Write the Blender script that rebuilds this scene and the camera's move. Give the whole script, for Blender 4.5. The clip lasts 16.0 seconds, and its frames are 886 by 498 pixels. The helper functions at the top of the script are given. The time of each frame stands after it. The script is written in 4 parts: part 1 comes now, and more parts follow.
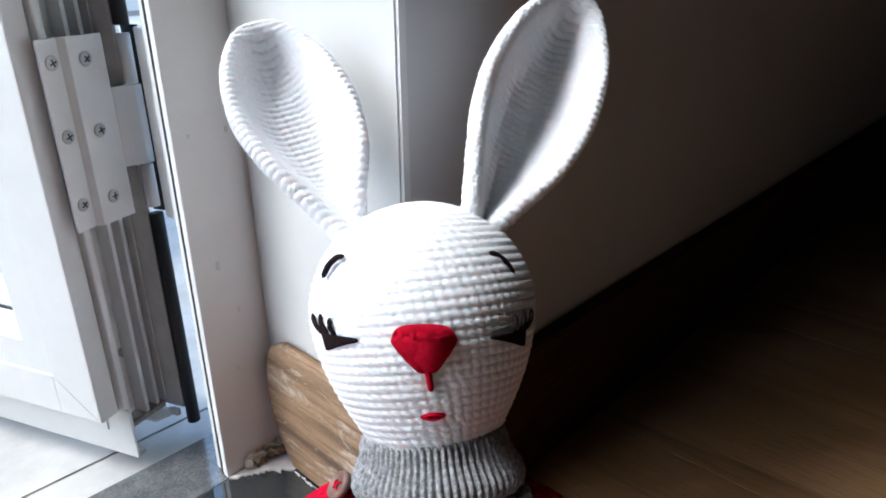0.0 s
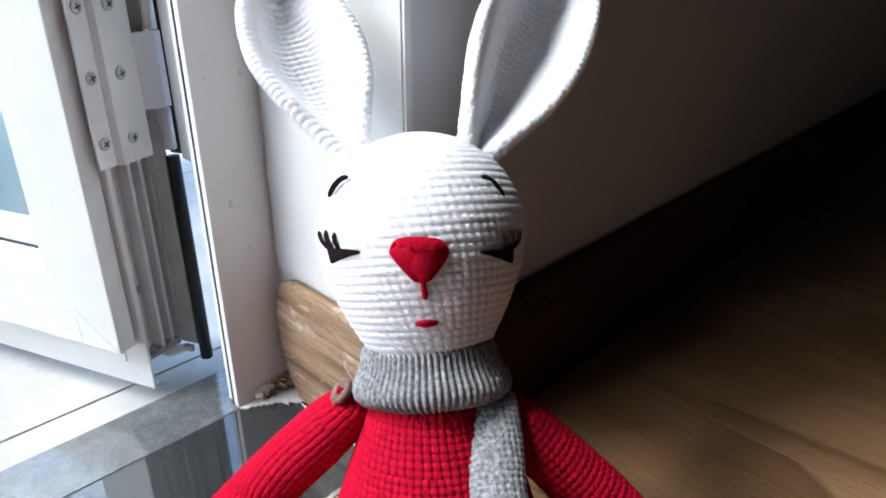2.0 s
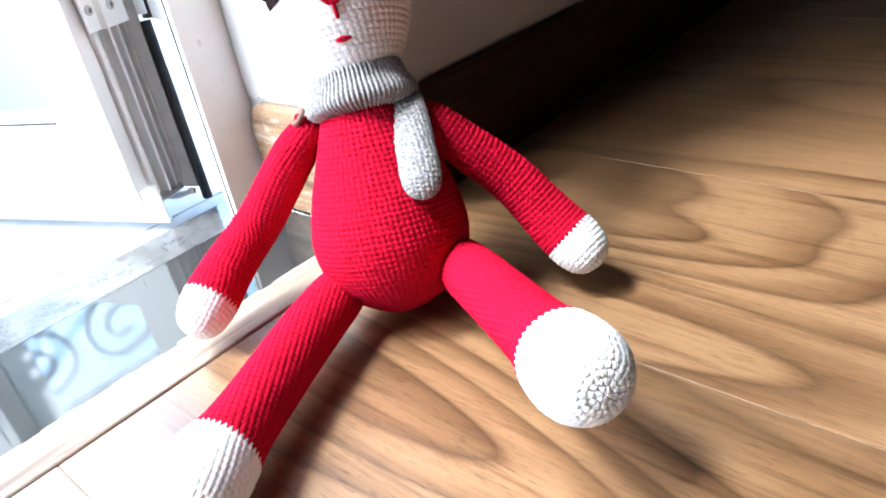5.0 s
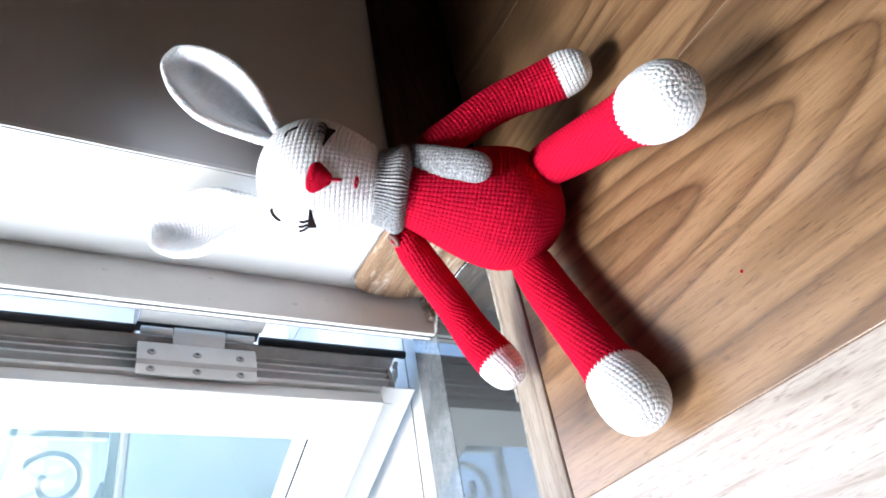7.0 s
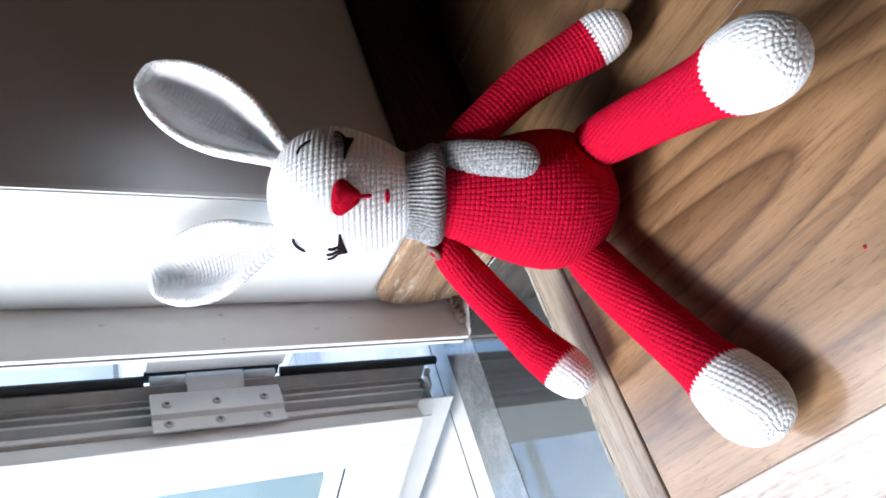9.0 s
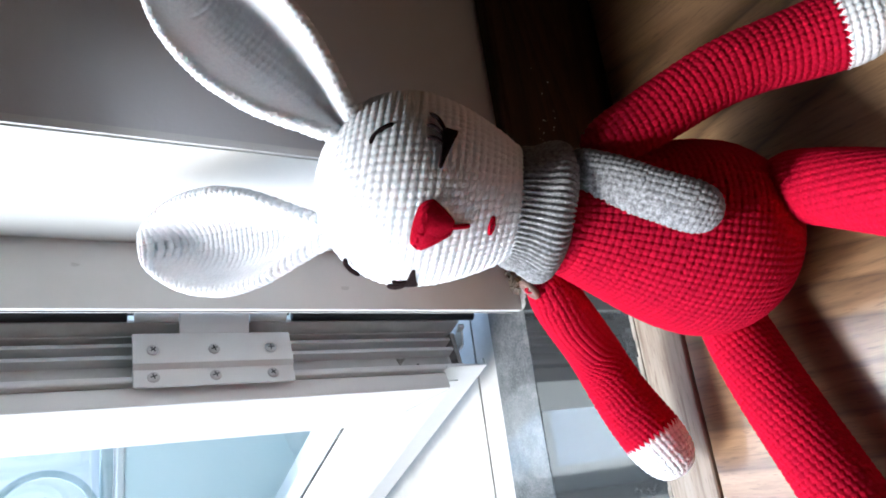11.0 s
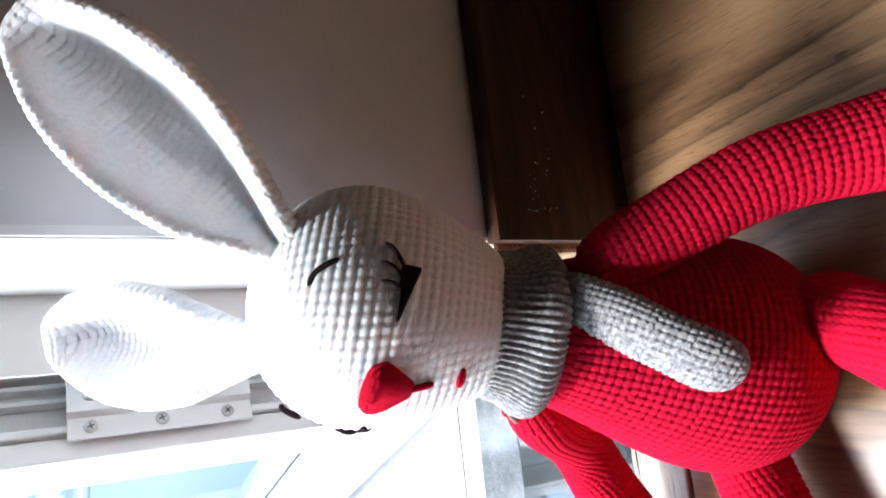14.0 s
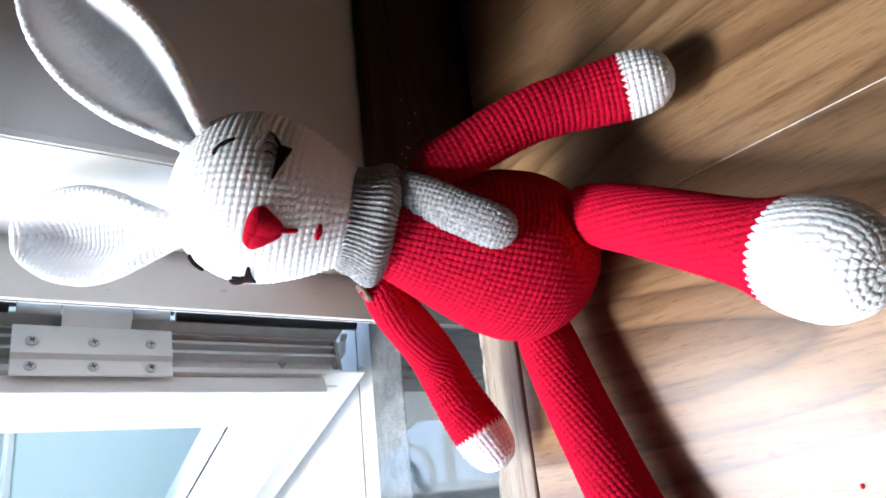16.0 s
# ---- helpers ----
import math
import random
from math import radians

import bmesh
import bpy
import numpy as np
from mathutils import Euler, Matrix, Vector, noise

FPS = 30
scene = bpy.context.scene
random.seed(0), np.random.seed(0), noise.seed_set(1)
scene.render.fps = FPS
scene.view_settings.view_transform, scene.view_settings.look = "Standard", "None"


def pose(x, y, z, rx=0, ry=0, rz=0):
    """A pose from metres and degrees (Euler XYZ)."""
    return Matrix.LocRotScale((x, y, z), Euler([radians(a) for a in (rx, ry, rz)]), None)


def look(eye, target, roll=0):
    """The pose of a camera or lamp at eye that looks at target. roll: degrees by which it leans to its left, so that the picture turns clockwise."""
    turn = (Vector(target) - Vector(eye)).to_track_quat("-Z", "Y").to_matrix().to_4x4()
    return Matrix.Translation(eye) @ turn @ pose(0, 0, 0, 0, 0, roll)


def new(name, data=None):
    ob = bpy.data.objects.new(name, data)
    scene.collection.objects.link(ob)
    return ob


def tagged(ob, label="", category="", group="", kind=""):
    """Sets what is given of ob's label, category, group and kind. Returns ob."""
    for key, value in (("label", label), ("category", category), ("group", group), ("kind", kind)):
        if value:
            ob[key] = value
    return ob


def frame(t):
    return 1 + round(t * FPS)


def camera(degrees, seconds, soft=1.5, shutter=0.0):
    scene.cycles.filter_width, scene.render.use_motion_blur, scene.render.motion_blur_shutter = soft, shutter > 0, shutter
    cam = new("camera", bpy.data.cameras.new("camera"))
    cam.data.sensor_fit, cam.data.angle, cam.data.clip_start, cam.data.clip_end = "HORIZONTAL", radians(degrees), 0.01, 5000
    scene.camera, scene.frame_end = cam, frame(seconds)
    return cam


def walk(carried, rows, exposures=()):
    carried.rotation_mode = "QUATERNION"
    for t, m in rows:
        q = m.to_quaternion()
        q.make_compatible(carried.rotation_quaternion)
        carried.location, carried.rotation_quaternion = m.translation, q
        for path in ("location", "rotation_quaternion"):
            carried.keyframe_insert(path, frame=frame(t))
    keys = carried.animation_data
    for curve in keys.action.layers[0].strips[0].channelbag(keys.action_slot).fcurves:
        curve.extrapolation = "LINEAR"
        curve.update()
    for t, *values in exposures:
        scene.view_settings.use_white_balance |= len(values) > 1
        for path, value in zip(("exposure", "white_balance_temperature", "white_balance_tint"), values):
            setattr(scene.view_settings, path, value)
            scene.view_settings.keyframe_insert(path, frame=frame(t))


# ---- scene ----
cam = camera(64.5, 16.0, soft=1.8)
PATH = [
    (0, (-0.2199, -0.2369, 0.3358), (-0.0877, -0.1098, 0.256), -0.6),
    (0.5, (-0.2221, -0.2382, 0.3371), (-0.0903, -0.1105, 0.2575), -0.7),
    (1, (-0.2326, -0.25, 0.3424), (-0.1009, -0.1221, 0.263), -0.6),
    (1.5, (-0.236, -0.2585, 0.3341), (-0.1072, -0.1304, 0.2502), 0.1),
    (2, (-0.2379, -0.2621, 0.3261), (-0.1097, -0.1351, 0.2399), 0.1),
    (2.5, (-0.2444, -0.2697, 0.3195), (-0.1164, -0.144, 0.231), 0.2),
    (3, (-0.2753, -0.2865, 0.3017), (-0.1445, -0.1645, 0.2123), 2.4),
    (3.5, (-0.2866, -0.2935, 0.2693), (-0.161, -0.174, 0.1695), 3.2),
    (4, (-0.2967, -0.3171, 0.2626), (-0.1754, -0.1982, 0.157), 1.2),
    (4.2, (-0.2896, -0.3367, 0.255), (-0.1691, -0.216, 0.1506), 1.3),
    (6.3, (-0.4272, -0.4344, 0.3298), (-0.307, -0.3037, 0.2378), -57.1),
    (6.5, (-0.4281, -0.4351, 0.3398), (-0.3087, -0.3009, 0.2519), -65.8),
    (7, (-0.425, -0.4401, 0.3459), (-0.3079, -0.3047, 0.2568), -79.9),
    (7.5, (-0.408, -0.4359, 0.3378), (-0.2941, -0.2959, 0.2517), -86.0),
    (8, (-0.392, -0.4266, 0.3363), (-0.2806, -0.2855, 0.2486), -87.7),
    (8.5, (-0.3616, -0.4039, 0.329), (-0.2517, -0.2619, 0.2409), -88.0),
    (9, (-0.3497, -0.3911, 0.3672), (-0.2426, -0.2535, 0.2693), -89.2),
    (9.5, (-0.3214, -0.3658, 0.3867), (-0.2147, -0.2294, 0.2868), -89.4),
    (9.7, (-0.316, -0.3577, 0.3892), (-0.2087, -0.2219, 0.2889), -88.8),
    (11.8, (-0.0896, -0.3032, 0.3194), (-0.0543, -0.1339, 0.219), -87.8),
    (12, (-0.0808, -0.2993, 0.3163), (-0.0471, -0.1301, 0.2152), -88.3),
    (12.5, (-0.0721, -0.3006, 0.3145), (-0.0391, -0.1317, 0.2126), -89.7),
    (13, (-0.0685, -0.3027, 0.3133), (-0.0346, -0.1336, 0.2121), -90.3),
    (13.5, (-0.0674, -0.3033, 0.3109), (-0.0328, -0.1343, 0.2096), -90.5),
    (14, (-0.0714, -0.3034, 0.3108), (-0.0355, -0.1353, 0.2085), -90.1),
    (14.5, (-0.0969, -0.3088, 0.3157), (-0.0568, -0.1418, 0.2133), -87.0),
    (15, (-0.1368, -0.3215, 0.3164), (-0.0939, -0.154, 0.216), -87.0),
    (15.5, (-0.1709, -0.3616, 0.3249), (-0.1135, -0.2023, 0.2184), -87.3),
    (16, (-0.2069, -0.3881, 0.3237), (-0.1387, -0.2368, 0.212), -82.3),
]
EXPO = [(t, stops, 5900, 6) for t, stops in ((0.0, 2.1), (2.0, 2.25), (2.5, 2.4), (3.0, 2.8), (3.5, 3.27), (4.0, 3.65), (6.5, 2.98), (7.5, 2.57), (9.5, 2.45), (12.0, 2.76), (12.5, 3.08), (14.0, 3.25), (15.0, 2.95), (16.0, 2.73))]
walk(cam, [(t, look(eye, target, roll)) for t, eye, target, roll in PATH], EXPO)

# ---- daylight ----
world = bpy.data.worlds.new("sky")
scene.world = world
world.use_nodes = True
wn = world.node_tree
sky = wn.nodes.new("ShaderNodeTexSky")
sky.sky_type, sky.sun_disc = "NISHITA", False
sky.sun_elevation, sky.sun_rotation = radians(48), radians(-60)
sky.air_density, sky.dust_density, sky.ozone_density = 1.0, 1.6, 0.35
wn.nodes["Background"].inputs["Strength"].default_value = 0.15
wn.links.new(sky.outputs["Color"], wn.nodes["Background"].inputs["Color"])
sun = new("sun", bpy.data.lights.new("sun", "SUN"))
sun.data.energy, sun.data.angle, sun.data.color = 0.6, radians(12), (1.0, 0.98, 0.95)
sun.matrix_world = look((-2.0, 4.0, 4.0), (-0.4, 2.6, 0.0))


# ---- materials ----
def material(name, base, rough=0.5, metal=0.0, spec=0.5):
    m = bpy.data.materials.new(name)
    m.use_nodes = True
    b = m.node_tree.nodes["Principled BSDF"]
    b.inputs["Base Color"].default_value = (*base, 1)
    b.inputs["Roughness"].default_value = rough
    b.inputs["Metallic"].default_value = metal
    b.inputs["Specular IOR Level"].default_value = spec
    return m


def node(m, kind, **values):
    n = m.node_tree.nodes.new(kind)
    for key, value in values.items():
        n.inputs[key].default_value = value
    return n


def link(m, a, out, b, inp):
    m.node_tree.links.new(a.outputs[out], b.inputs[inp])


def bsdf(m):
    return m.node_tree.nodes["Principled BSDF"]


def coords(m, scale=(1, 1, 1), space="Object"):
    c = node(m, "ShaderNodeTexCoord")
    p = node(m, "ShaderNodeMapping", Scale=scale)
    link(m, c, space, p, "Vector")
    return p


def ramp(m, source, stops, out="Fac"):
    r = node(m, "ShaderNodeValToRGB")
    e = r.color_ramp.elements
    while len(e) < len(stops):
        e.new(0.5)
    for el, (pos, col) in zip(e, stops):
        el.position, el.color = pos, (*col, 1)
    link(m, source, out, r, "Fac")
    return r


def mix(m, a, b, fac, kind="MIX"):
    x = m.node_tree.nodes.new("ShaderNodeMix")
    x.data_type, x.blend_type = "RGBA", kind
    for value, slot in ((fac, 0), (a, 6), (b, 7)):
        if isinstance(value, tuple) and len(value) == 2:
            m.node_tree.links.new(value[0].outputs[value[1]], x.inputs[slot])
        elif isinstance(value, tuple):
            x.inputs[slot].default_value = (*value, 1)
        else:
            x.inputs[slot].default_value = value
    return x


def bump(m, source, strength, distance, out="Fac"):
    b = node(m, "ShaderNodeBump", Strength=strength, Distance=distance)
    link(m, source, out, b, "Height")
    link(m, b, "Normal", bsdf(m), "Normal")
    return b


def mottled(name, a, b, scale, rough=0.5, spec=0.5, relief=0.0, grain=200.0, rough_var=0.1, metal=0.0):
    """Paint, plaster, plastic, stone: two colours by a soft noise, a fine grain relief and uneven gloss."""
    m = material(name, a, rough, metal, spec)
    p = coords(m)
    n = node(m, "ShaderNodeTexNoise", Scale=scale, Detail=8.0, Roughness=0.65)
    link(m, p, "Vector", n, "Vector")
    r = ramp(m, n, [(0.3, a), (0.72, b)])
    link(m, r, "Color", bsdf(m), "Base Color")
    g = node(m, "ShaderNodeTexNoise", Scale=grain, Detail=5.0, Roughness=0.6)
    link(m, p, "Vector", g, "Vector")
    if relief:
        bump(m, g, 0.5, relief)
    mr = node(m, "ShaderNodeMapRange")
    mr.inputs["To Min"].default_value, mr.inputs["To Max"].default_value = rough - rough_var, rough + rough_var
    link(m, n, "Fac", mr, "Value")
    link(m, mr, "Result", bsdf(m), "Roughness")
    return m


def yarn(name, base, dark, melange=None, fuzz=0.15, through_light=0.0):
    """Acrylic yarn: matt, fuzzy, with fibres and a slight change of tone from strand to strand."""
    m = material(name, base, 0.95, 0.0, 0.06)
    if through_light:
        bsdf(m).inputs["Subsurface Weight"].default_value = through_light
        bsdf(m).inputs["Subsurface Radius"].default_value = (1.0, 0.8, 0.75)
        bsdf(m).inputs["Subsurface Scale"].default_value = 0.0035
    p = coords(m)
    n = node(m, "ShaderNodeTexNoise", Scale=520.0, Detail=4.0, Roughness=0.7)
    link(m, p, "Vector", n, "Vector")
    if melange:
        r = ramp(m, n, [(0.36, dark), (0.5, base), (0.64, melange)])
    else:
        r = ramp(m, n, [(0.25, dark), (0.6, base)])
    link(m, r, "Color", bsdf(m), "Base Color")
    f = node(m, "ShaderNodeTexNoise", Scale=1500.0, Detail=3.0, Roughness=0.7, Distortion=1.0)
    link(m, p, "Vector", f, "Vector")
    bump(m, f, 0.55, 0.0006)
    bsdf(m).inputs["Sheen Weight"].default_value = fuzz
    bsdf(m).inputs["Sheen Roughness"].default_value = 0.5
    bsdf(m).inputs["Sheen Tint"].default_value = (*base, 1)
    return m


def wood(name, light, mid, dark, rough, scale=1.0, along="Y", straight=0.34):
    """Boards with long grain, cathedral figure and dark streaks, shifted from board to board."""
    m = material(name, mid, rough)
    c = node(m, "ShaderNodeTexCoord")
    info = node(m, "ShaderNodeObjectInfo")
    shift = node(m, "ShaderNodeVectorMath")
    shift.operation = "SCALE"
    shift.inputs["Scale"].default_value = 7.0
    comb = node(m, "ShaderNodeCombineXYZ")
    for k in ("X", "Y", "Z"):
        link(m, info, "Random", comb, k)
    link(m, comb, "Vector", shift, "Vector")
    add = node(m, "ShaderNodeVectorMath")
    link(m, c, "Object", add, 0)
    link(m, shift, "Vector", add, 1)
    def stretched(across, length):
        size = (across, length, across) if along == "Y" else (length, across, across)
        p = node(m, "ShaderNodeMapping", Scale=tuple(v * scale for v in size))
        link(m, add, "Vector", p, "Vector")
        return p

    def grain(p, size, detail, rough_, twist=0.0):
        n = node(m, "ShaderNodeTexNoise", Scale=size, Detail=detail, Roughness=rough_, Distortion=twist)
        link(m, p, "Vector", n, "Vector")
        return n

    big = grain(stretched(3.2, 0.55), 1.7, 1.3, 0.35, 0.35)
    rings = node(m, "ShaderNodeMath")
    rings.operation = "MULTIPLY"
    link(m, big, "Fac", rings, 0)
    rings.inputs[1].default_value = 19.0
    saw = node(m, "ShaderNodeMath")
    saw.operation = "FRACT"
    link(m, rings, "Value", saw, 0)
    streak = grain(stretched(5.0, 0.30), 4.6, 7.0, 0.62, 0.15)
    lines = grain(stretched(5.0, 0.16), 26.0, 4.0, 0.6)
    fine = grain(stretched(5.0, 0.35), 78.0, 4.0, 0.7)
    pores = grain(stretched(5.0, 0.55), 150.0, 2.0, 0.5)
    half = tuple(0.5 * p + 0.5 * q for p, q in zip(mid, dark))
    r1 = ramp(m, saw, [(0.0, half), (0.10, light), (0.42, light), (0.72, mid), (0.93, half), (0.975, dark), (1.0, half)], "Value")
    r2 = ramp(m, streak, [(0.36, dark), (0.455, mid), (0.56, light), (0.66, mid)])
    x1 = mix(m, (r1, "Color"), (r2, "Color"), straight)
    r3 = ramp(m, fine, [(0.36, (0.72, 0.68, 0.64)), (0.54, (1, 1, 1))])
    r4 = ramp(m, lines, [(0.32, (0.55, 0.47, 0.40)), (0.45, (1, 1, 1))])
    r5 = ramp(m, pores, [(0.30, (0.45, 0.38, 0.32)), (0.40, (1, 1, 1))])
    both = mix(m, (r3, "Color"), (r4, "Color"), 1.0, "MULTIPLY")
    dots = mix(m, (both, 2), (r5, "Color"), 0.8, "MULTIPLY")
    x2 = mix(m, (x1, 2), (dots, 2), 0.85, "MULTIPLY")
    m.node_tree.links.new(x2.outputs[2], bsdf(m).inputs["Base Color"])
    bump(m, fine, 0.2, 0.0004)
    mr = node(m, "ShaderNodeMapRange")
    mr.inputs["To Min"].default_value, mr.inputs["To Max"].default_value = rough - 0.07, rough + 0.1
    link(m, streak, "Fac", mr, "Value")
    link(m, mr, "Result", bsdf(m), "Roughness")
    return m


PLASTER = mottled("wall_paint", (0.60, 0.60, 0.575), (0.66, 0.66, 0.635), 9.0, 0.62, 0.3, 0.0003, 350.0)
# tone of the wall's shaded room side, its light level set in the colour
SHADED_SIDE_PAINT = mottled("shaded_side_wall_paint", (0.64, 0.64, 0.65), (0.70, 0.70, 0.71), 6.0, 0.36, 0.5, 0.0003, 350.0)
ROUGH_PLASTER = mottled("broken_plaster", (0.62, 0.6, 0.56), (0.8, 0.79, 0.76), 60.0, 0.9, 0.2, 0.002, 500.0)
# near-black tones for the unseen room shell, to keep bounced light low
ROOM = mottled("bounce_cut_wall_paint", (0.06, 0.056, 0.052), (0.08, 0.075, 0.07), 2.0, 0.7)
CEILING = mottled("bounce_cut_ceiling_paint", (0.09, 0.09, 0.09), (0.12, 0.12, 0.12), 3.0, 0.9, 0.2)
PVC = mottled("white_aluminium", (0.76, 0.765, 0.745), (0.82, 0.82, 0.80), 25.0, 0.35, 0.5, 0.00012, 900.0)
PVC_DIRTY = mottled("grimy_aluminium", (0.58, 0.58, 0.55), (0.78, 0.78, 0.76), 38.0, 0.5, 0.4, 0.0003, 600.0)
GRIME = mottled("grime", (0.1, 0.085, 0.07), (0.55, 0.53, 0.49), 90.0, 0.75, 0.3, 0.0006, 700.0)
STEEL = mottled("screw_steel", (0.42, 0.41, 0.4), (0.58, 0.57, 0.55), 300.0, 0.38, 0.5, metal=1.0)
RECESS = material("screw_recess", (0.03, 0.03, 0.03), 0.6)
RUBBER = mottled("black_rubber", (0.012, 0.012, 0.013), (0.03, 0.03, 0.032), 60.0, 0.55, 0.4)
FLOOR_WOOD = wood("floor_wood", (0.29, 0.172, 0.086), (0.190, 0.104, 0.047), (0.060, 0.028, 0.012), 0.3, straight=0.3)
# paler boards before the doorway, with window glare mixed into their tone
PALE_GLARE_BOARD = wood("pale_glare_board_wood", (0.45, 0.395, 0.34), (0.38, 0.32, 0.265), (0.23, 0.175, 0.135), 0.3, straight=0.7)
for board in (FLOOR_WOOD, PALE_GLARE_BOARD):
    bsdf(board).inputs["Specular IOR Level"].default_value = 0.5
    bsdf(board).inputs["Coat Weight"].default_value = 1.0
    bsdf(board).inputs["Coat Roughness"].default_value = 0.3
# strip's wood raised to a paler, greyer tone for the glare on it
NOSING_WOOD = wood("nosing_wood", (0.33, 0.28, 0.225), (0.27, 0.215, 0.165), (0.16, 0.12, 0.088), 0.38, 1.0, "X", 0.8)
bsdf(NOSING_WOOD).inputs["Specular IOR Level"].default_value = 0.5
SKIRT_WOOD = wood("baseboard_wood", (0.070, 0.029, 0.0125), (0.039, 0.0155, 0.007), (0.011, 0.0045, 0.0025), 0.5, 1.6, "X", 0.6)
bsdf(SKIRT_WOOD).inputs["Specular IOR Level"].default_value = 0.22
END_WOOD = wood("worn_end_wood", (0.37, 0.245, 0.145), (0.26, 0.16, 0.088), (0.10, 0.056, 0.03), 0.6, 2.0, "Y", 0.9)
# pale scratches and paint left on the worn end
scr = node(END_WOOD, "ShaderNodeTexNoise", Scale=34.0, Detail=7.0, Roughness=0.72, Distortion=0.8)
link(END_WOOD, coords(END_WOOD, (1.0, 0.8, 2.6)), "Vector", scr, "Vector")
scr_mask = ramp(END_WOOD, scr, [(0.53, (0, 0, 0)), (0.66, (0.75, 0.75, 0.75))])
old = bsdf(END_WOOD).inputs["Base Color"].links[0].from_socket
worn = node(END_WOOD, "ShaderNodeMixRGB")
END_WOOD.node_tree.links.new(scr_mask.outputs["Color"], worn.inputs["Fac"])
END_WOOD.node_tree.links.new(old, worn.inputs["Color1"])
worn.inputs["Color2"].default_value = (0.62, 0.55, 0.46, 1)
END_WOOD.node_tree.links.new(worn.outputs["Color"], bsdf(END_WOOD).inputs["Base Color"])
JOINT = material("dark_joint", (0.012, 0.01, 0.008), 0.9)
CHIP = mottled("broken_plaster_chip", (0.42, 0.36, 0.27), (0.7, 0.66, 0.57), 160.0, 0.9, 0.2, 0.001, 700.0)
GROUT = mottled("white_grout", (0.5, 0.49, 0.47), (0.75, 0.74, 0.72), 120.0, 0.9, 0.2, 0.0006, 700.0)
OLD_GROUT = mottled("dirty_grout", (0.17, 0.15, 0.125), (0.40, 0.37, 0.32), 90.0, 0.9, 0.2, 0.0006, 700.0)
SEAM = mottled("pale_seam", (0.13, 0.082, 0.046), (0.26, 0.18, 0.12), 200.0, 0.7, 0.3)
WHITE_YARN = yarn("white_yarn", (0.875, 0.88, 0.90), (0.77, 0.775, 0.80), through_light=0.42)
RED_YARN = yarn("red_yarn", (0.48, 0.004, 0.028), (0.33, 0.002, 0.016))
RED_THREAD = yarn("nose_thread", (0.44, 0.003, 0.022), (0.28, 0.002, 0.012))
BLACK_THREAD = yarn("lash_thread", (0.022, 0.013, 0.014), (0.01, 0.006, 0.006), fuzz=0.0)
GREY_YARN = yarn("grey_yarn", (0.26, 0.26, 0.265), (0.15, 0.15, 0.155), (0.40, 0.40, 0.41))
BUTTON_WOOD = mottled("button_wood", (0.11, 0.055, 0.04), (0.19, 0.105, 0.08), 150.0, 0.5)
IRON = mottled("painted_iron", (0.32, 0.41, 0.42), (0.44, 0.53, 0.54), 60.0, 0.5)
TEAL_WALL = mottled("teal_wall", (0.68, 0.83, 0.84), (0.83, 0.92, 0.93), 7.0, 0.8)
WHITE_WALL = mottled("white_wall", (0.72, 0.72, 0.7), (0.8, 0.8, 0.78), 4.0, 0.8)
ROOF = mottled("roof_tile", (0.18, 0.14, 0.12), (0.3, 0.24, 0.2), 6.0, 0.8)


def granite(name, a, b, rough, dust):
    """Polished speckled stone with coarse pale crystals and a film of dust."""
    m = mottled(name, a, b, 480.0, rough, 1.0, rough_var=0.0)
    v = node(m, "ShaderNodeTexVoronoi", Scale=650.0)
    link(m, coords(m), "Vector", v, "Vector")
    spots = ramp(m, v, [(0.10, (1, 1, 1)), (0.24, (0, 0, 0))], "Distance")
    old = bsdf(m).inputs["Base Color"].links[0].from_node
    flecks = mix(m, (old, "Color"), tuple(1.7 * c for c in b), (spots, "Color"))
    n = node(m, "ShaderNodeTexNoise", Scale=60.0, Detail=9.0, Roughness=0.8)
    link(m, coords(m), "Vector", n, "Vector")
    film = ramp(m, n, [(0.42, (0, 0, 0)), (0.75, (dust, dust, dust))])
    dusty = mix(m, (flecks, 2), (0.42, 0.42, 0.40), (film, "Color"))
    m.node_tree.links.new(dusty.outputs[2], bsdf(m).inputs["Base Color"])
    bsdf(m).inputs["Coat Weight"].default_value = 0.35
    bsdf(m).inputs["Coat IOR"].default_value = 1.5
    # cyan tint puts the sky's hue into the reflections
    bsdf(m).inputs["Specular Tint"].default_value = (0.86, 1.0, 0.98, 1)
    bsdf(m).inputs["Coat Roughness"].default_value = 0.02
    return m


def tile_white():
    m = mottled("terrace_tile", (0.36, 0.355, 0.335), (0.56, 0.555, 0.53), 14.0, 0.45, 0.4)
    return m


def glass():
    m = material("window_glass", (0.93, 0.98, 0.97), 0.0)
    bsdf(m).inputs["Transmission Weight"].default_value = 1.0
    bsdf(m).inputs["IOR"].default_value = 1.45
    return m


GRANITE = granite("granite", (0.014, 0.015, 0.0165), (0.032, 0.034, 0.036), 0.05, 0.06)
# outer slab: a dust film, and a paler base that stands for reflected daylight
DUSTY_SHEEN_GRANITE = granite("dusty_sheen_granite", (0.05, 0.055, 0.06), (0.11, 0.115, 0.12), 0.12, 0.3)
TILE, GLASS = tile_white(), glass()


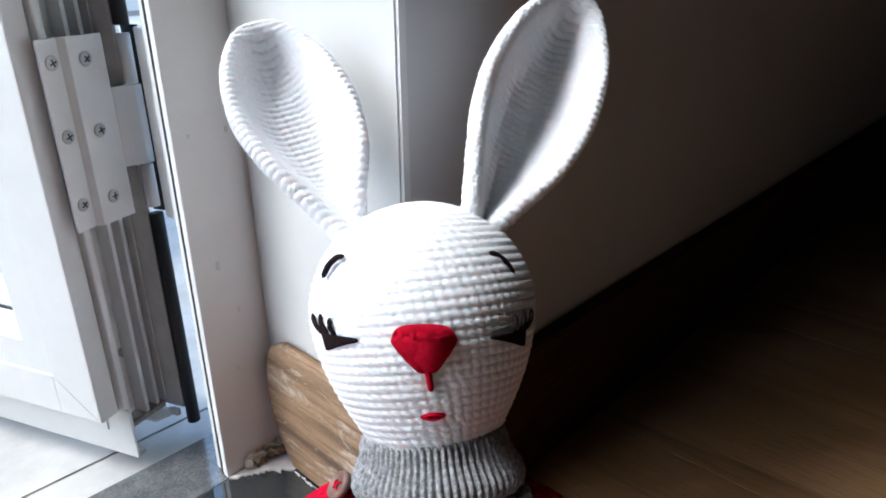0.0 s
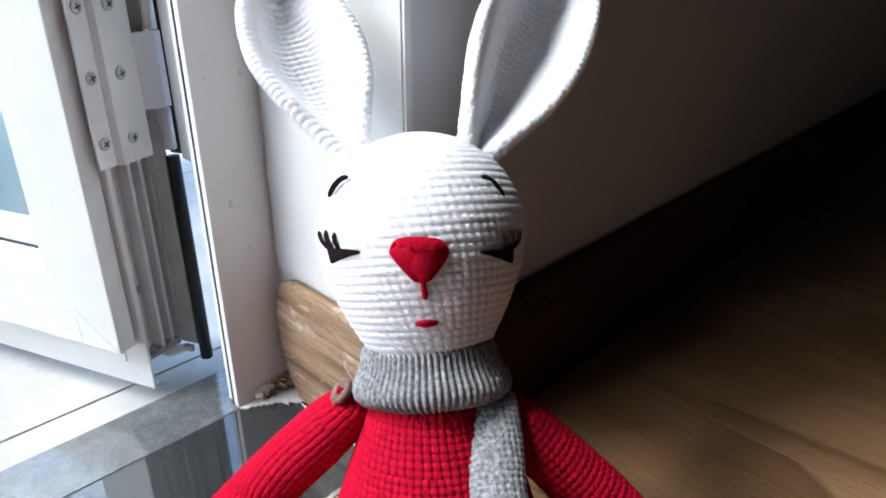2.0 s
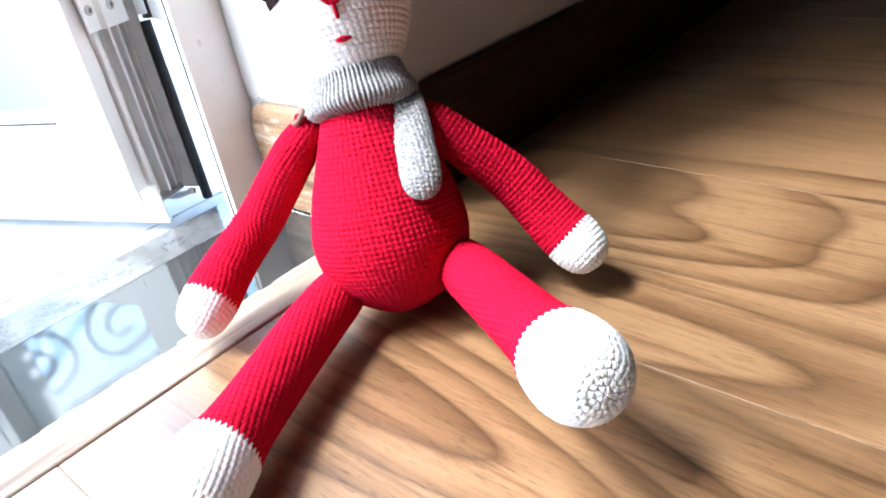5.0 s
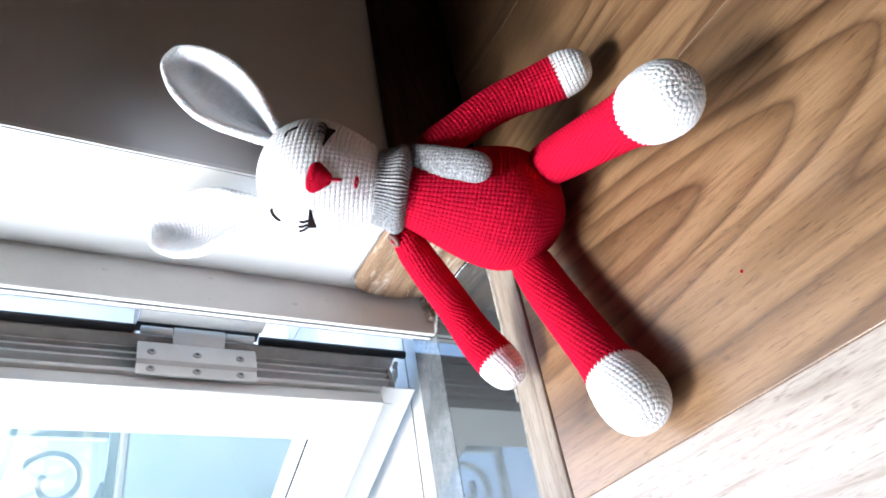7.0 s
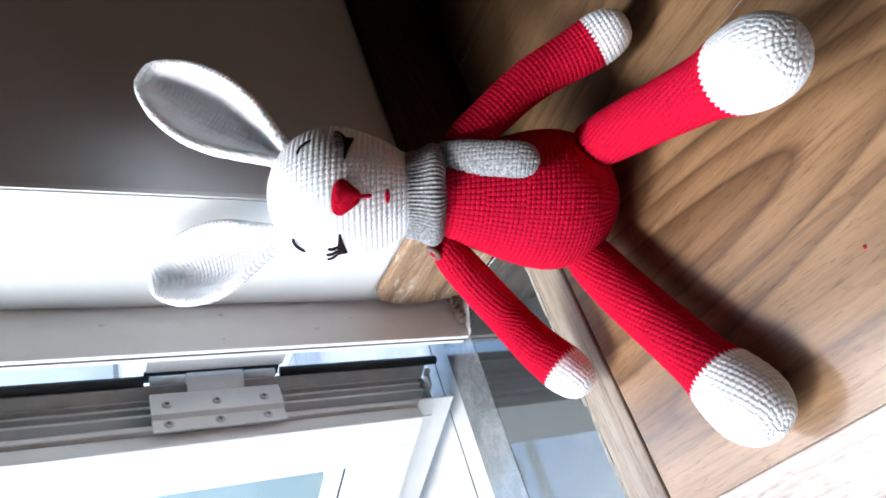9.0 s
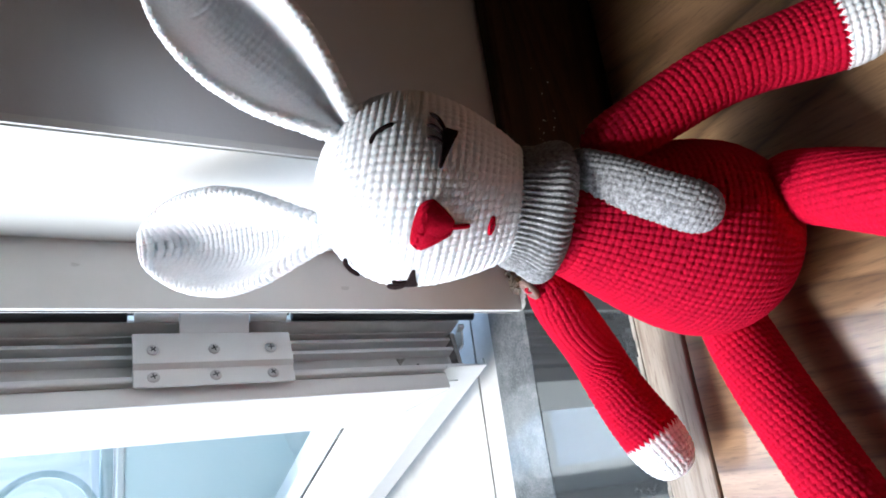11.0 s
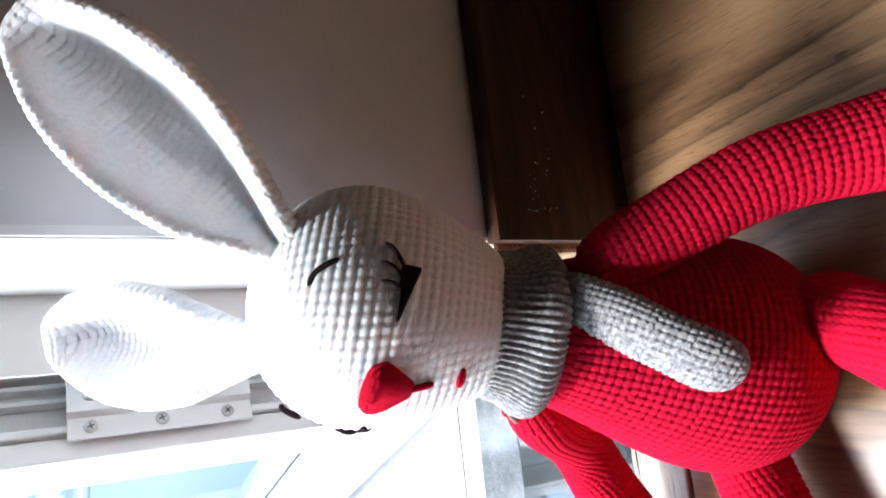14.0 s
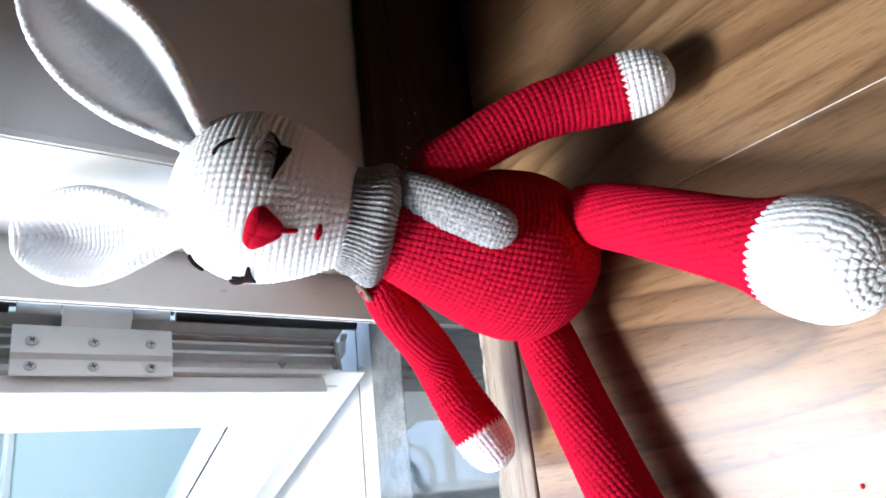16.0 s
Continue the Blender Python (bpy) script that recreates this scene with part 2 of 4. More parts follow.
# ---- mesh helpers ----
def obj(name, verts, faces, mat, parent=None, label="", smooth=False):
    me = bpy.data.meshes.new(name)
    me.from_pydata([tuple(v) for v in verts], [], [tuple(f) for f in faces])
    mats = mat if isinstance(mat, (list, tuple)) else [mat]
    for k in mats:
        me.materials.append(k)
    if smooth:
        me.polygons.foreach_set("use_smooth", [True] * len(me.polygons))
    ob = new(name, me)
    if parent is not None:
        ob.parent = parent
    if label:
        tagged(ob, label)
    return ob


def part(name, bm, mat, parent=None, label="", smooth=False):
    me = bpy.data.meshes.new(name)
    bmesh.ops.recalc_face_normals(bm, faces=bm.faces)
    bm.to_mesh(me)
    bm.free()
    me.materials.append(mat)
    if smooth:
        me.polygons.foreach_set("use_smooth", [True] * len(me.polygons))
    ob = new(name, me)
    if parent is not None:
        ob.parent = parent
    if label:
        tagged(ob, label)
    return ob


def box(lo, hi, bevel=0.0, segments=2, bm=None):
    b = bm or bmesh.new()
    lo, hi = Vector(lo), Vector(hi)
    made = bmesh.ops.create_cube(b, size=1.0, matrix=Matrix.LocRotScale((lo + hi) / 2, None, hi - lo))
    if bevel:
        edges = list({e for v in made["verts"] for e in v.link_edges})
        bmesh.ops.bevel(b, geom=edges, offset=bevel, segments=segments, profile=0.5, affect="EDGES")
    return b


def prism(outline, lo, hi, axis="z", bevel=0.0, bm=None):
    """A flat outline drawn out along an axis. The outline's two numbers are the other two axes in order."""
    b = bm or bmesh.new()
    put = {"z": lambda p, h: (p[0], p[1], h), "x": lambda p, h: (h, p[0], p[1]), "y": lambda p, h: (p[0], h, p[1])}[axis]
    low = [b.verts.new(put(p, lo)) for p in outline]
    high = [b.verts.new(put(p, hi)) for p in outline]
    n = len(outline)
    faces = [b.faces.new(low), b.faces.new(high[::-1])]
    for i in range(n):
        faces.append(b.faces.new((low[i], low[(i + 1) % n], high[(i + 1) % n], high[i])))
    if bevel:
        bmesh.ops.bevel(b, geom=list({e for f in faces for e in f.edges}), offset=bevel, segments=2, profile=0.5, affect="EDGES")
    return b


def cyl(p, q, r, n=16, bm=None, r2=None):
    b = bm or bmesh.new()
    p, q = Vector(p), Vector(q)
    turn = (q - p).to_track_quat("Z", "Y").to_matrix().to_4x4()
    bmesh.ops.create_cone(b, cap_ends=True, segments=n, radius1=r, radius2=r if r2 is None else r2, depth=(q - p).length,
                          matrix=Matrix.Translation((p + q) / 2) @ turn)
    return b


def empty(name, at=(0, 0, 0)):
    ob = new(name)
    ob.location = at
    return ob


# ---- the room ----
floor = empty("floor")
tagged(floor, "warm brown wide wooden floorboards with dark swirling grain", "floor", kind="structure")
part("subfloor", box((-5.0, -6.0, -0.12), (5.0, -0.0235, -0.02)), JOINT, floor)
edges = [-5.0] + [-0.287 + 0.2345 * k for k in range(-20, 23)] + [5.0]
for a, b in zip(edges, edges[1:]):
    g = 0.0006
    if b <= 0:
        shape = [(a + g, -6.0), (b - g, -6.0), (b - g, -0.0245), (a + g, -0.0245)]
    elif a < 0:
        shape = [(a + g, -6.0), (b - g, -6.0), (b - g, -0.001), (0.001, -0.001), (0.001, -0.0245), (a + g, -0.0245)]
    else:
        shape = [(a + g, -6.0), (b - g, -6.0), (b - g, -0.001), (a + g, -0.001)]
    part("plank", prism(shape, -0.02, 0.0, "z", 0.00025), PALE_GLARE_BOARD if -0.8 < a < -0.5 else FLOOR_WOOD, floor)
for a in edges[1:-1]:
    part("seam_filler", box((a - 0.0006, -6.0, -0.02), (a + 0.0006, -0.025, -0.0005)), SEAM, floor)

# rounded wooden threshold strip between the boards and the stone sill
r = 0.008
outline = [(-0.0215, -0.02), (-0.0215, -0.0008), (-0.0205, 0.0)]
outline += [(0.0185 - r + r * math.sin(k * math.pi / 12), -r + r * math.cos(k * math.pi / 12)) for k in range(7)] + [(0.0185, -0.02)]
tagged(part("threshold_strip", prism(outline, -1.9, 0.0, "x"), NOSING_WOOD), "rounded light brown wooden threshold strip along the doorway", "threshold", kind="structure")
tagged(part("threshold_gap", box((-1.9, -0.0245, -0.02), (0.0, -0.0215, -0.006)), JOINT), "dark gap beside the wooden threshold strip", "joint", kind="structure")

bm = bmesh.new()
rnd = random.Random(4)
xs = [-1.9 + 0.012 * i for i in range(159)]
for i in range(len(xs) - 1):
    w = 0.0022 + 0.0016 * rnd.random()
    box((xs[i], 0.0185, -0.012), (xs[i + 1], 0.0185 + w, -0.0045 + 0.0012 * rnd.random()), bm=bm)
tagged(part("grout_line", bm, OLD_GROUT), "uneven dirty beige grout line along the stone sill", "grout", kind="structure")
sill = empty("door_sill")
tagged(sill, "polished dark grey speckled granite door sill in two slabs", "door sill", kind="structure")
part("inner_slab", box((-1.9, 0.0185, -0.05), (0.02, 0.1402, -0.006), 0.0008), GRANITE, sill)
part("outer_slab", box((-1.9, 0.1412, -0.05), (0.02, 0.1950, -0.0064), 0.0008), DUSTY_SHEEN_GRANITE, sill, "dusty outer strip of the sill, toned paler for reflection")
part("slab_joint", box((-1.9, 0.1403, -0.05), (0.02, 0.1411, -0.0072)), GRIME, sill)

# walls: the doorway stands in the outer wall
WT = 0.21
tagged(part("wall_north", box((0.0, 0.0, -0.05), (0.6245, WT, 2.7)), PLASTER), "satin painted wall, shaded room side and lit reveal toned apart", "wall", kind="structure")
tagged(part("wall_north_panel", box((0.6262, 0.0006, -0.05), (5.0, WT, 2.7)), PLASTER), "satin painted wall panel beyond a fine joint, toned for shade", "wall", kind="structure")
tagged(part("wall_north_joint", box((0.6245, 0.004, -0.05), (0.6262, WT, 2.7)), JOINT), "fine vertical joint in the white wall", "joint", kind="structure")
tagged(part("wall_north_west", box((-5.0, 0.0, -0.05), (-1.9, WT, 2.7)), PLASTER), "white painted wall on the other side of the door", "wall", kind="structure")
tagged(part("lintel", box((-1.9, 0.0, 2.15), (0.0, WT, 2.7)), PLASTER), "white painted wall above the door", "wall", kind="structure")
# unseen walls and ceiling, set far off and dark to deepen the room's shade
tagged(part("wall_east", box((5.0, -6.2, -0.05), (5.2, WT, 2.7)), ROOM), "unseen room wall darkened to cut bounced light", "wall", kind="structure")
tagged(part("wall_west", box((-5.2, -6.2, -0.05), (-5.0, WT, 2.7)), ROOM), "unseen room wall darkened to cut bounced light", "wall", kind="structure")
tagged(part("wall_south", box((-5.0, -6.2, -0.05), (5.0, -6.0, 2.7)), ROOM), "unseen room wall darkened to cut bounced light", "wall", kind="structure")
tagged(part("ceiling", box((-5.2, -6.2, 2.7), (5.2, WT, 2.85)), CEILING), "unseen ceiling darkened to cut bounced light", "ceiling", kind="structure")
# one wall, two tones set by light: the shaded room side and the lit reveal
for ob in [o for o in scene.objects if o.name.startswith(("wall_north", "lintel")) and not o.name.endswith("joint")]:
    ob.data.materials.append(SHADED_SIDE_PAINT)
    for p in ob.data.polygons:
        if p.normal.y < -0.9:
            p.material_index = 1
# plaster corner bead
bead = [(-0.0012, 0.003), (-0.0012, -0.0012), (0.003, -0.0012), (0.003, 0.0005), (0.0005, 0.0005), (0.0005, 0.003)]
tagged(part("corner_bead", prism(bead, 0.101, 2.7), PVC), "thin white corner bead on the wall edge", "corner bead", kind="structure")

# baseboards
def skirting(lo, hi, run):
    """A board with an eased top edge; run: the axis along which it lies."""
    e = 0.004
    if run == "x":
        shape = [(lo[1], lo[2]), (hi[1], lo[2]), (hi[1], hi[2]), (lo[1] + e, hi[2]), (lo[1] + e * 0.3, hi[2] - e * 0.3), (lo[1], hi[2] - e)]
        return prism(shape, lo[0], hi[0], "x")
    shape = [(lo[0], lo[2]), (hi[0], lo[2]), (hi[0], hi[2]), (lo[0] + e, hi[2]), (lo[0] + e * 0.3, hi[2] - e * 0.3), (lo[0], hi[2] - e)]
    return prism(shape, lo[1], hi[1], "y")


# much darker wood than the doorway return
tagged(part("baseboard", skirting((-0.004, -0.011, 0.0), (5.0, -0.0002, 0.098), "x"), SKIRT_WOOD), "dark brown wooden baseboard along the room side of the wall", "baseboard", kind="structure")
# the short return in the doorway ends in a worn, bowed nose
shape = [(-0.0005, -0.005), (0.1170, -0.005), (0.1255, 0.008), (0.1315, 0.026), (0.1358, 0.046), (0.1372, 0.063), (0.1345, 0.080), (0.1280, 0.0900), (0.1180, 0.0950), (-0.0005, 0.0950)]
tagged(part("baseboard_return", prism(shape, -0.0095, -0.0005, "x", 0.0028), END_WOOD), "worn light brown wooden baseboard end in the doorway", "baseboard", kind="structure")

# ragged plaster edge over the worn board and along the jamb
def crumbs(name, line, size, seed, label, mat=ROUGH_PLASTER, n=60):
    rr = random.Random(seed)
    b = bmesh.new()
    a, c = Vector(line[0]), Vector(line[1])
    for i in range(n):
        p = a.lerp(c, (i + rr.random()) / n) + Vector((rr.uniform(-1, 1), rr.uniform(-1, 1), rr.uniform(-1, 1))) * size * 0.5
        s = size * rr.uniform(0.5, 1.3)
        made = bmesh.ops.create_icosphere(b, subdivisions=1, radius=s, matrix=Matrix.Translation(p) @ Matrix.Diagonal((0.5, 1.2, 1.1, 1)))
        for v in made["verts"]:
            v.co += Vector((rr.uniform(-1, 1), rr.uniform(-1, 1), rr.uniform(-1, 1))) * s * 0.35
    return tagged(part(name, b, mat, smooth=True), label, "plaster", kind="structure")


rr = random.Random(21)
ragged = [(0.0008 + 0.1378 * k / 60, 0.0962 + 0.0030 * rr.random() ** 2) for k in range(61)]
drift = 0.0
for k in range(90):
    drift = 0.7 * drift + 0.0009 * rr.uniform(-1, 1)
    ragged.append((0.1386 + drift, 0.099 + 0.007 * k))
ragged += [(0.1386, 2.69), (0.0008, 2.69)]
tagged(part("plaster_skin", prism(ragged, -0.0022, -0.0004, "x"), PLASTER), "white plaster skin with a torn ragged edge in the doorway", "plaster", kind="structure")
crumbs("plaster_edge", ((-0.0012, 0.004, 0.0967), (-0.0012, 0.136, 0.0960)), 0.0007, 1, "chipped white plaster edge above the worn baseboard", n=70)


def chips(name, line, size, seed, label, mat, n):
    """Broken flat flakes lying about a line."""
    rr = random.Random(seed)
    b = bmesh.new()
    a, c = Vector(line[0]), Vector(line[1])
    for i in range(n):
        p = a.lerp(c, (i + rr.random()) / n) + Vector((rr.uniform(-1, 1), rr.uniform(-1, 1), rr.uniform(0, 1))) * size * 0.6
        turn = Matrix.Rotation(rr.uniform(0, 6.3), 4, "Z") @ Matrix.Rotation(rr.uniform(-1.2, 1.2), 4, "X") @ Matrix.Rotation(rr.uniform(-0.6, 0.6), 4, "Y")
        made = bmesh.ops.create_cube(b, size=size, matrix=Matrix.Translation(p) @ turn @ Matrix.Diagonal((rr.uniform(0.7, 1.9), rr.uniform(0.5, 1.2), rr.uniform(0.15, 0.4), 1)))
        for v in made["verts"]:
            v.co += Vector((rr.uniform(-1, 1), rr.uniform(-1, 1), rr.uniform(-1, 1))) * size * 0.22
    return tagged(part(name, b, mat), label, "rubble", kind="structure")


chips("plaster_rubble", ((-0.006, 0.1375, 0.003), (-0.031, 0.1385, -0.003)), 0.0072, 3, "broken cream plaster chips at the foot of the jamb", CHIP, 14)
chips("wood_splinters", ((-0.006, 0.1350, 0.0), (-0.026, 0.1365, -0.004)), 0.0056, 6, "torn brown splinters at the foot of the jamb", END_WOOD, 8)
patch = [(-0.0460, 0.1400), (-0.0040, 0.1400)]
patch += [(-0.0040 - 0.0014 * k, 0.1120 + 0.0009 * k + 0.0035 * rr.uniform(-1, 1)) for k in range(14)]
patch += [(-0.0240 - 0.0018 * k, 0.1275 + 0.0009 * k + 0.0016 * rr.uniform(-1, 1)) for k in range(12)]
tagged(part("grout_patch", prism(patch, -0.0062, -0.0046, "z"), GROUT), "ragged patch of pale grout smeared on the stone sill", "grout", kind="structure")
crumbs("grout_crumbs", ((-0.0105, 0.030, -0.0058), (-0.0105, 0.125, -0.0058)), 0.0011, 5, "loose white grout along the worn baseboard", GROUT, n=46)

# ---- door jamb ----
jamb = empty("door_frame", (-0.02, 0.15, 0))
tagged(jamb, "white aluminium door jamb with a black gasket line", "door frame", kind="structure")
jamb.matrix_world = Matrix.Translation((-0.02, 0.15, 0))


def under(ob, thing):
    ob.parent = thing
    ob.matrix_parent_inverse = Matrix.Translation(-Vector(thing.location))
    return ob


H = 2.12
under(part("flange", box((-0.0462, 0.1412, -0.006), (0.0, 0.147, H), 0.0008), PVC), jamb)
under(part("gasket_line", box((-0.0462, 0.1472, -0.006), (-0.0445, 0.1495, H)), RUBBER), jamb)
under(part("rebate", box((-0.0445, 0.1495, -0.006), (-0.0405, 0.158, H), 0.0006), PVC), jamb)
under(part("back_wall", box((-0.0220, 0.147, -0.006), (-0.0005, 0.196, H), 0.0006), PVC), jamb)
under(part("inner_rib", box((-0.0265, 0.1800, 0.0), (-0.0220, 0.1830, H)), PVC), jamb)
under(part("latch_plate", box((-0.0238, 0.1630, 0.3120), (-0.0219, 0.1760, 0.3420), 0.0005), PVC), jamb)
under(part("latch_slot", box((-0.0243, 0.1670, 0.3190), (-0.0237, 0.1720, 0.3300)), RECESS), jamb)
under(part("hinge_leaf", box((-0.0290, 0.1840, 0.1690), (-0.0221, 0.2060, 0.2915), 0.0008), PVC), jamb)
under(part("head_rail", box((-1.9, 0.1412, H), (0.0, 0.245, 2.15), 0.001), PVC), jamb)
under(part("far_post", box((-1.9, 0.1412, -0.006), (-1.855, 0.245, H), 0.001), PVC), jamb)

# scuffs and lifted flakes of paint on the flange
rr = random.Random(31)
for x, z, size in ((-0.030, 0.1525, 0.0042), (-0.020, 0.118, 0.0022), (-0.036, 0.236, 0.0016), (-0.012, 0.236, 0.0024), (-0.018, 0.330, 0.0030), (-0.026, 0.075, 0.0020)):
    flake = [(x + size * rr.uniform(0.5, 1.0) * math.cos(k * 0.785) * 0.6, z + size * rr.uniform(0.6, 1.1) * math.sin(k * 0.785)) for k in range(8)]
    under(part("paint_flake", prism(flake, 0.1408, 0.1413, "y"), PVC_DIRTY), jamb)

# ---- folding door leaf, half opened outwards; built in its own frame: x through it, y along it ----
leaf = empty("door_1")
leaf.matrix_world = pose(-0.0969, 0.2113, 0.0, 0, 0, 22.4)
tagged(leaf, "white aluminium folding glass door leaf, opened outwards", "door", kind="structure")
Z0, Z1, WIDE, DEEP_LEAF = 0.012, 2.08, 0.46, 0.060


def on_leaf(name, bm, mat, label="", smooth=False):
    return part(name, bm, mat, leaf, label, smooth)


on_leaf("stile_front", box((0.0, 0.0, 0.032), (0.0155, 0.0370, Z1), 0.0010), PVC)
on_leaf("stile_back", box((0.0155, 0.0150, Z0), (DEEP_LEAF, 0.0370, Z1)), PVC)
on_leaf("lip", box((0.0165, -0.0045, Z0), (0.0222, 0.0150, Z1), 0.0014), PVC)
on_leaf("channel", box((0.0222, 0.0130, Z0 + 0.004), (0.0600, 0.0150, Z1)), PVC_DIRTY)
for x, y in ((0.0425, 0.0020), (0.0530, 0.0020)):
    on_leaf("rib", box((x - 0.0016, y, Z0), (x + 0.0016, 0.0130, Z1), 0.0004), PVC)
on_leaf("side_web", box((0.0588, 0.0000, Z0 + 0.004), (0.0600, 0.0129, Z1)), PVC_DIRTY)
for a, b in ((-0.005, 0.168), (0.292, Z1)):
    on_leaf("gasket", cyl((0.0650, -0.0185, a), (0.0650, -0.0185, b), 0.0048, 16), RUBBER, "black rubber gasket tube", True)
on_leaf("gasket_carrier", box((0.0615, -0.0140, Z0 - 0.004), (0.0640, 0.0150, Z1)), PVC_DIRTY)
# added black strip: stands for the shadow behind the hinge, stops light leaking
on_leaf("hinge_shade_strip", box((0.0700, -0.0235, 0.1685), (0.0725, -0.0120, 0.2915)), RUBBER)
on_leaf("bottom_cap", prism([(0.0224, 0.0128), (0.0224, 0.0030), (0.0575, -0.0010), (0.0600, 0.0128)], Z0 - 0.003, Z0 + 0.0015, "z", 0.0005), GRIME, "grimy white end cap under the stile")
on_leaf("cap_bracket", prism([(0.0440, -0.0010), (0.0600, -0.0090), (0.0610, -0.0060), (0.0600, 0.0120), (0.0440, 0.0120)], Z0 - 0.0095, Z0 - 0.0075, "z", 0.0003), PVC)
on_leaf("cap_tongue", box((0.0560, -0.0120, Z0 - 0.0095), (0.0600, -0.0040, Z0 - 0.004), 0.0005), PVC_DIRTY)
on_leaf("far_stile", box((0.0, WIDE - 0.060, 0.032), (DEEP_LEAF, WIDE, Z1), 0.0010), PVC)
on_leaf("bottom_rail", box((0.0004, 0.0374, 0.032), (DEEP_LEAF, WIDE - 0.0604, 0.0632), 0.0008), PVC)
on_leaf("top_rail", box((0.0004, 0.0374, 2.02), (DEEP_LEAF, WIDE - 0.0604, Z1), 0.0008), PVC)
on_leaf("weather_bar", box((0.0166, -0.0075, -0.0080), (0.0182, WIDE, 0.0330)), PVC)
on_leaf("bar_foot", box((0.0183, -0.0075, -0.0080), (0.0245, -0.0010, -0.0062), 0.0004), PVC_DIRTY)
GA, GZ = 0.0625, 0.0890
OUT = (0.0374, 0.0636, WIDE - 0.0604, 2.0192)
INN = (GA, GZ, WIDE - 0.086, 1.992)
corner = lambda r, k: [(r[0], r[1]), (r[2], r[1]), (r[2], r[3]), (r[0], r[3])][k % 4]
for near, far, slope in ((0.0012, 0.0280, 0.0025), (0.0345, 0.0750, 0.0)):
    for k in range(4):
        b = bmesh.new()
        ring = []
        for q in (k, k + 1):
            o, i = corner(OUT, q), corner(INN, q)
            lip = tuple(p + slope * (1 if e > p else -1) for p, e in zip(i, o))
            ring.append([b.verts.new((x, *p)) for x, p in ((near, o), (near + 0.0004, lip), (far, i), (far, o))])
        for j in range(4):
            b.faces.new((ring[0][j], ring[0][(j + 1) % 4], ring[1][(j + 1) % 4], ring[1][j]))
        b.faces.new(ring[0]), b.faces.new(ring[1][::-1])
        on_leaf("glazing_bead", b, PVC)
on_leaf("pane_gasket", box((0.0276, GA, GZ - 0.0005), (0.0292, WIDE - 0.086, GZ + 0.0020)), RUBBER)
pane = on_leaf("glass_pane", box((0.0295, GA - 0.010, GZ - 0.010), (0.0335, WIDE - 0.076, 2.0)), GLASS, "clear greenish glazing")
pane.visible_shadow = False
on_leaf("drain_slot", prism([(0.0330, 0.0665), (0.0395, 0.0600), (0.0395, 0.0690)], 0.0122, 0.0129, "y"), GRIME)
on_leaf("drain_slot", box((0.0320, 0.0122, 0.0480), (0.0335, 0.0129, 0.0498)), RUBBER)
# mitre joint at the lower corner of the frame
on_leaf("mitre_joint", prism([(0.0372, 0.0634), (0.0367, 0.0634), (0.0010, 0.0330), (0.0016, 0.0327)], -0.0003, 0.0002, "x"), PVC_DIRTY)

hinge = on_leaf("hinge", box((0.0100, -0.0084, 0.1720), (0.0250, -0.0064, 0.2885), 0.0008), PVC, "white hinge plate with six steel screws")


def on_hinge(name, bm, mat, smooth=False):
    return part(name, bm, mat, hinge, "", smooth)


on_hinge("plate_step", prism([(0.0240, -0.0086), (0.0272, -0.0122), (0.0520, -0.0138), (0.0520, -0.0118), (0.0284, -0.0102), (0.0246, -0.0064)], 0.1720, 0.2885, "z", 0.0004), PVC)
on_hinge("tab", prism([(0.0518, -0.0138), (0.0580, -0.0175), (0.0640, -0.0215), (0.0690, -0.0220), (0.0690, -0.0180), (0.0640, -0.0180), (0.0580, -0.0140), (0.0518, -0.0110)], 0.2040, 0.2555, "z", 0.0006), PVC)
for a, b in ((0.1740, 0.2030), (0.2565, 0.2870)):
    on_hinge("knuckle", cyl((0.0640, -0.0190, a), (0.0640, -0.0190, b), 0.0042, 16), PVC, True)
for sx, sy in ((0.0176, -0.0086), (0.0377, -0.0131)):
    for sz in (0.2749, 0.2318, 0.1889):
        bm = bmesh.new()
        bmesh.ops.create_uvsphere(bm, u_segments=18, v_segments=8, radius=0.0044, matrix=Matrix.Translation((sx, sy, sz)) @ Matrix.Diagonal((1, 0.32, 1, 1)))
        on_hinge("screw", bm, STEEL, True)
        turn = Matrix.Rotation(rnd.uniform(0, 3.1), 4, "Y")
        bm = bmesh.new()
        for k in (0, 1):
            bmesh.ops.create_cube(bm, size=1, matrix=Matrix.Translation((sx, sy - 0.0013, sz)) @ turn @ Matrix.Rotation(k * math.pi / 2, 4, "Y") @ Matrix.Diagonal((0.0046, 0.0007 + 0.0001 * k, 0.0009, 1)))
        on_hinge("cross_recess", bm, RECESS)

# ---- outside ----
terrace = empty("terrace")
tagged(terrace, "pale grey-white outdoor floor tiles in strong daylight", "terrace", kind="structure")
part("tile_bed", box((-6.0, 0.1955, -0.2), (6.0, 9.0, -0.0185)), OLD_GROUT, terrace)
ty = [0.1965, 0.2415] + [0.2415 + 0.45 * k for k in range(1, 9)]
tx = [-2.9 + 0.45 * k for k in range(13)]
for j in range(len(ty) - 1):
    for i in range(len(tx) - 1):
        part("tile", box((tx[i] + 0.0013, ty[j] + 0.0013, -0.0185), (tx[i + 1] - 0.0013, ty[j + 1] - 0.0013, -0.0172), 0.0003, 1), TILE, terrace)
tagged(part("ground", box((-400, 9.0, -0.4), (400, 600, -0.05)), TILE), "pale paved ground beyond the terrace", "ground", kind="structure")

garden_wall = empty("garden_wall", (0, 4.2, 0))
tagged(garden_wall, "white rendered garden wall with white piers", "garden wall")
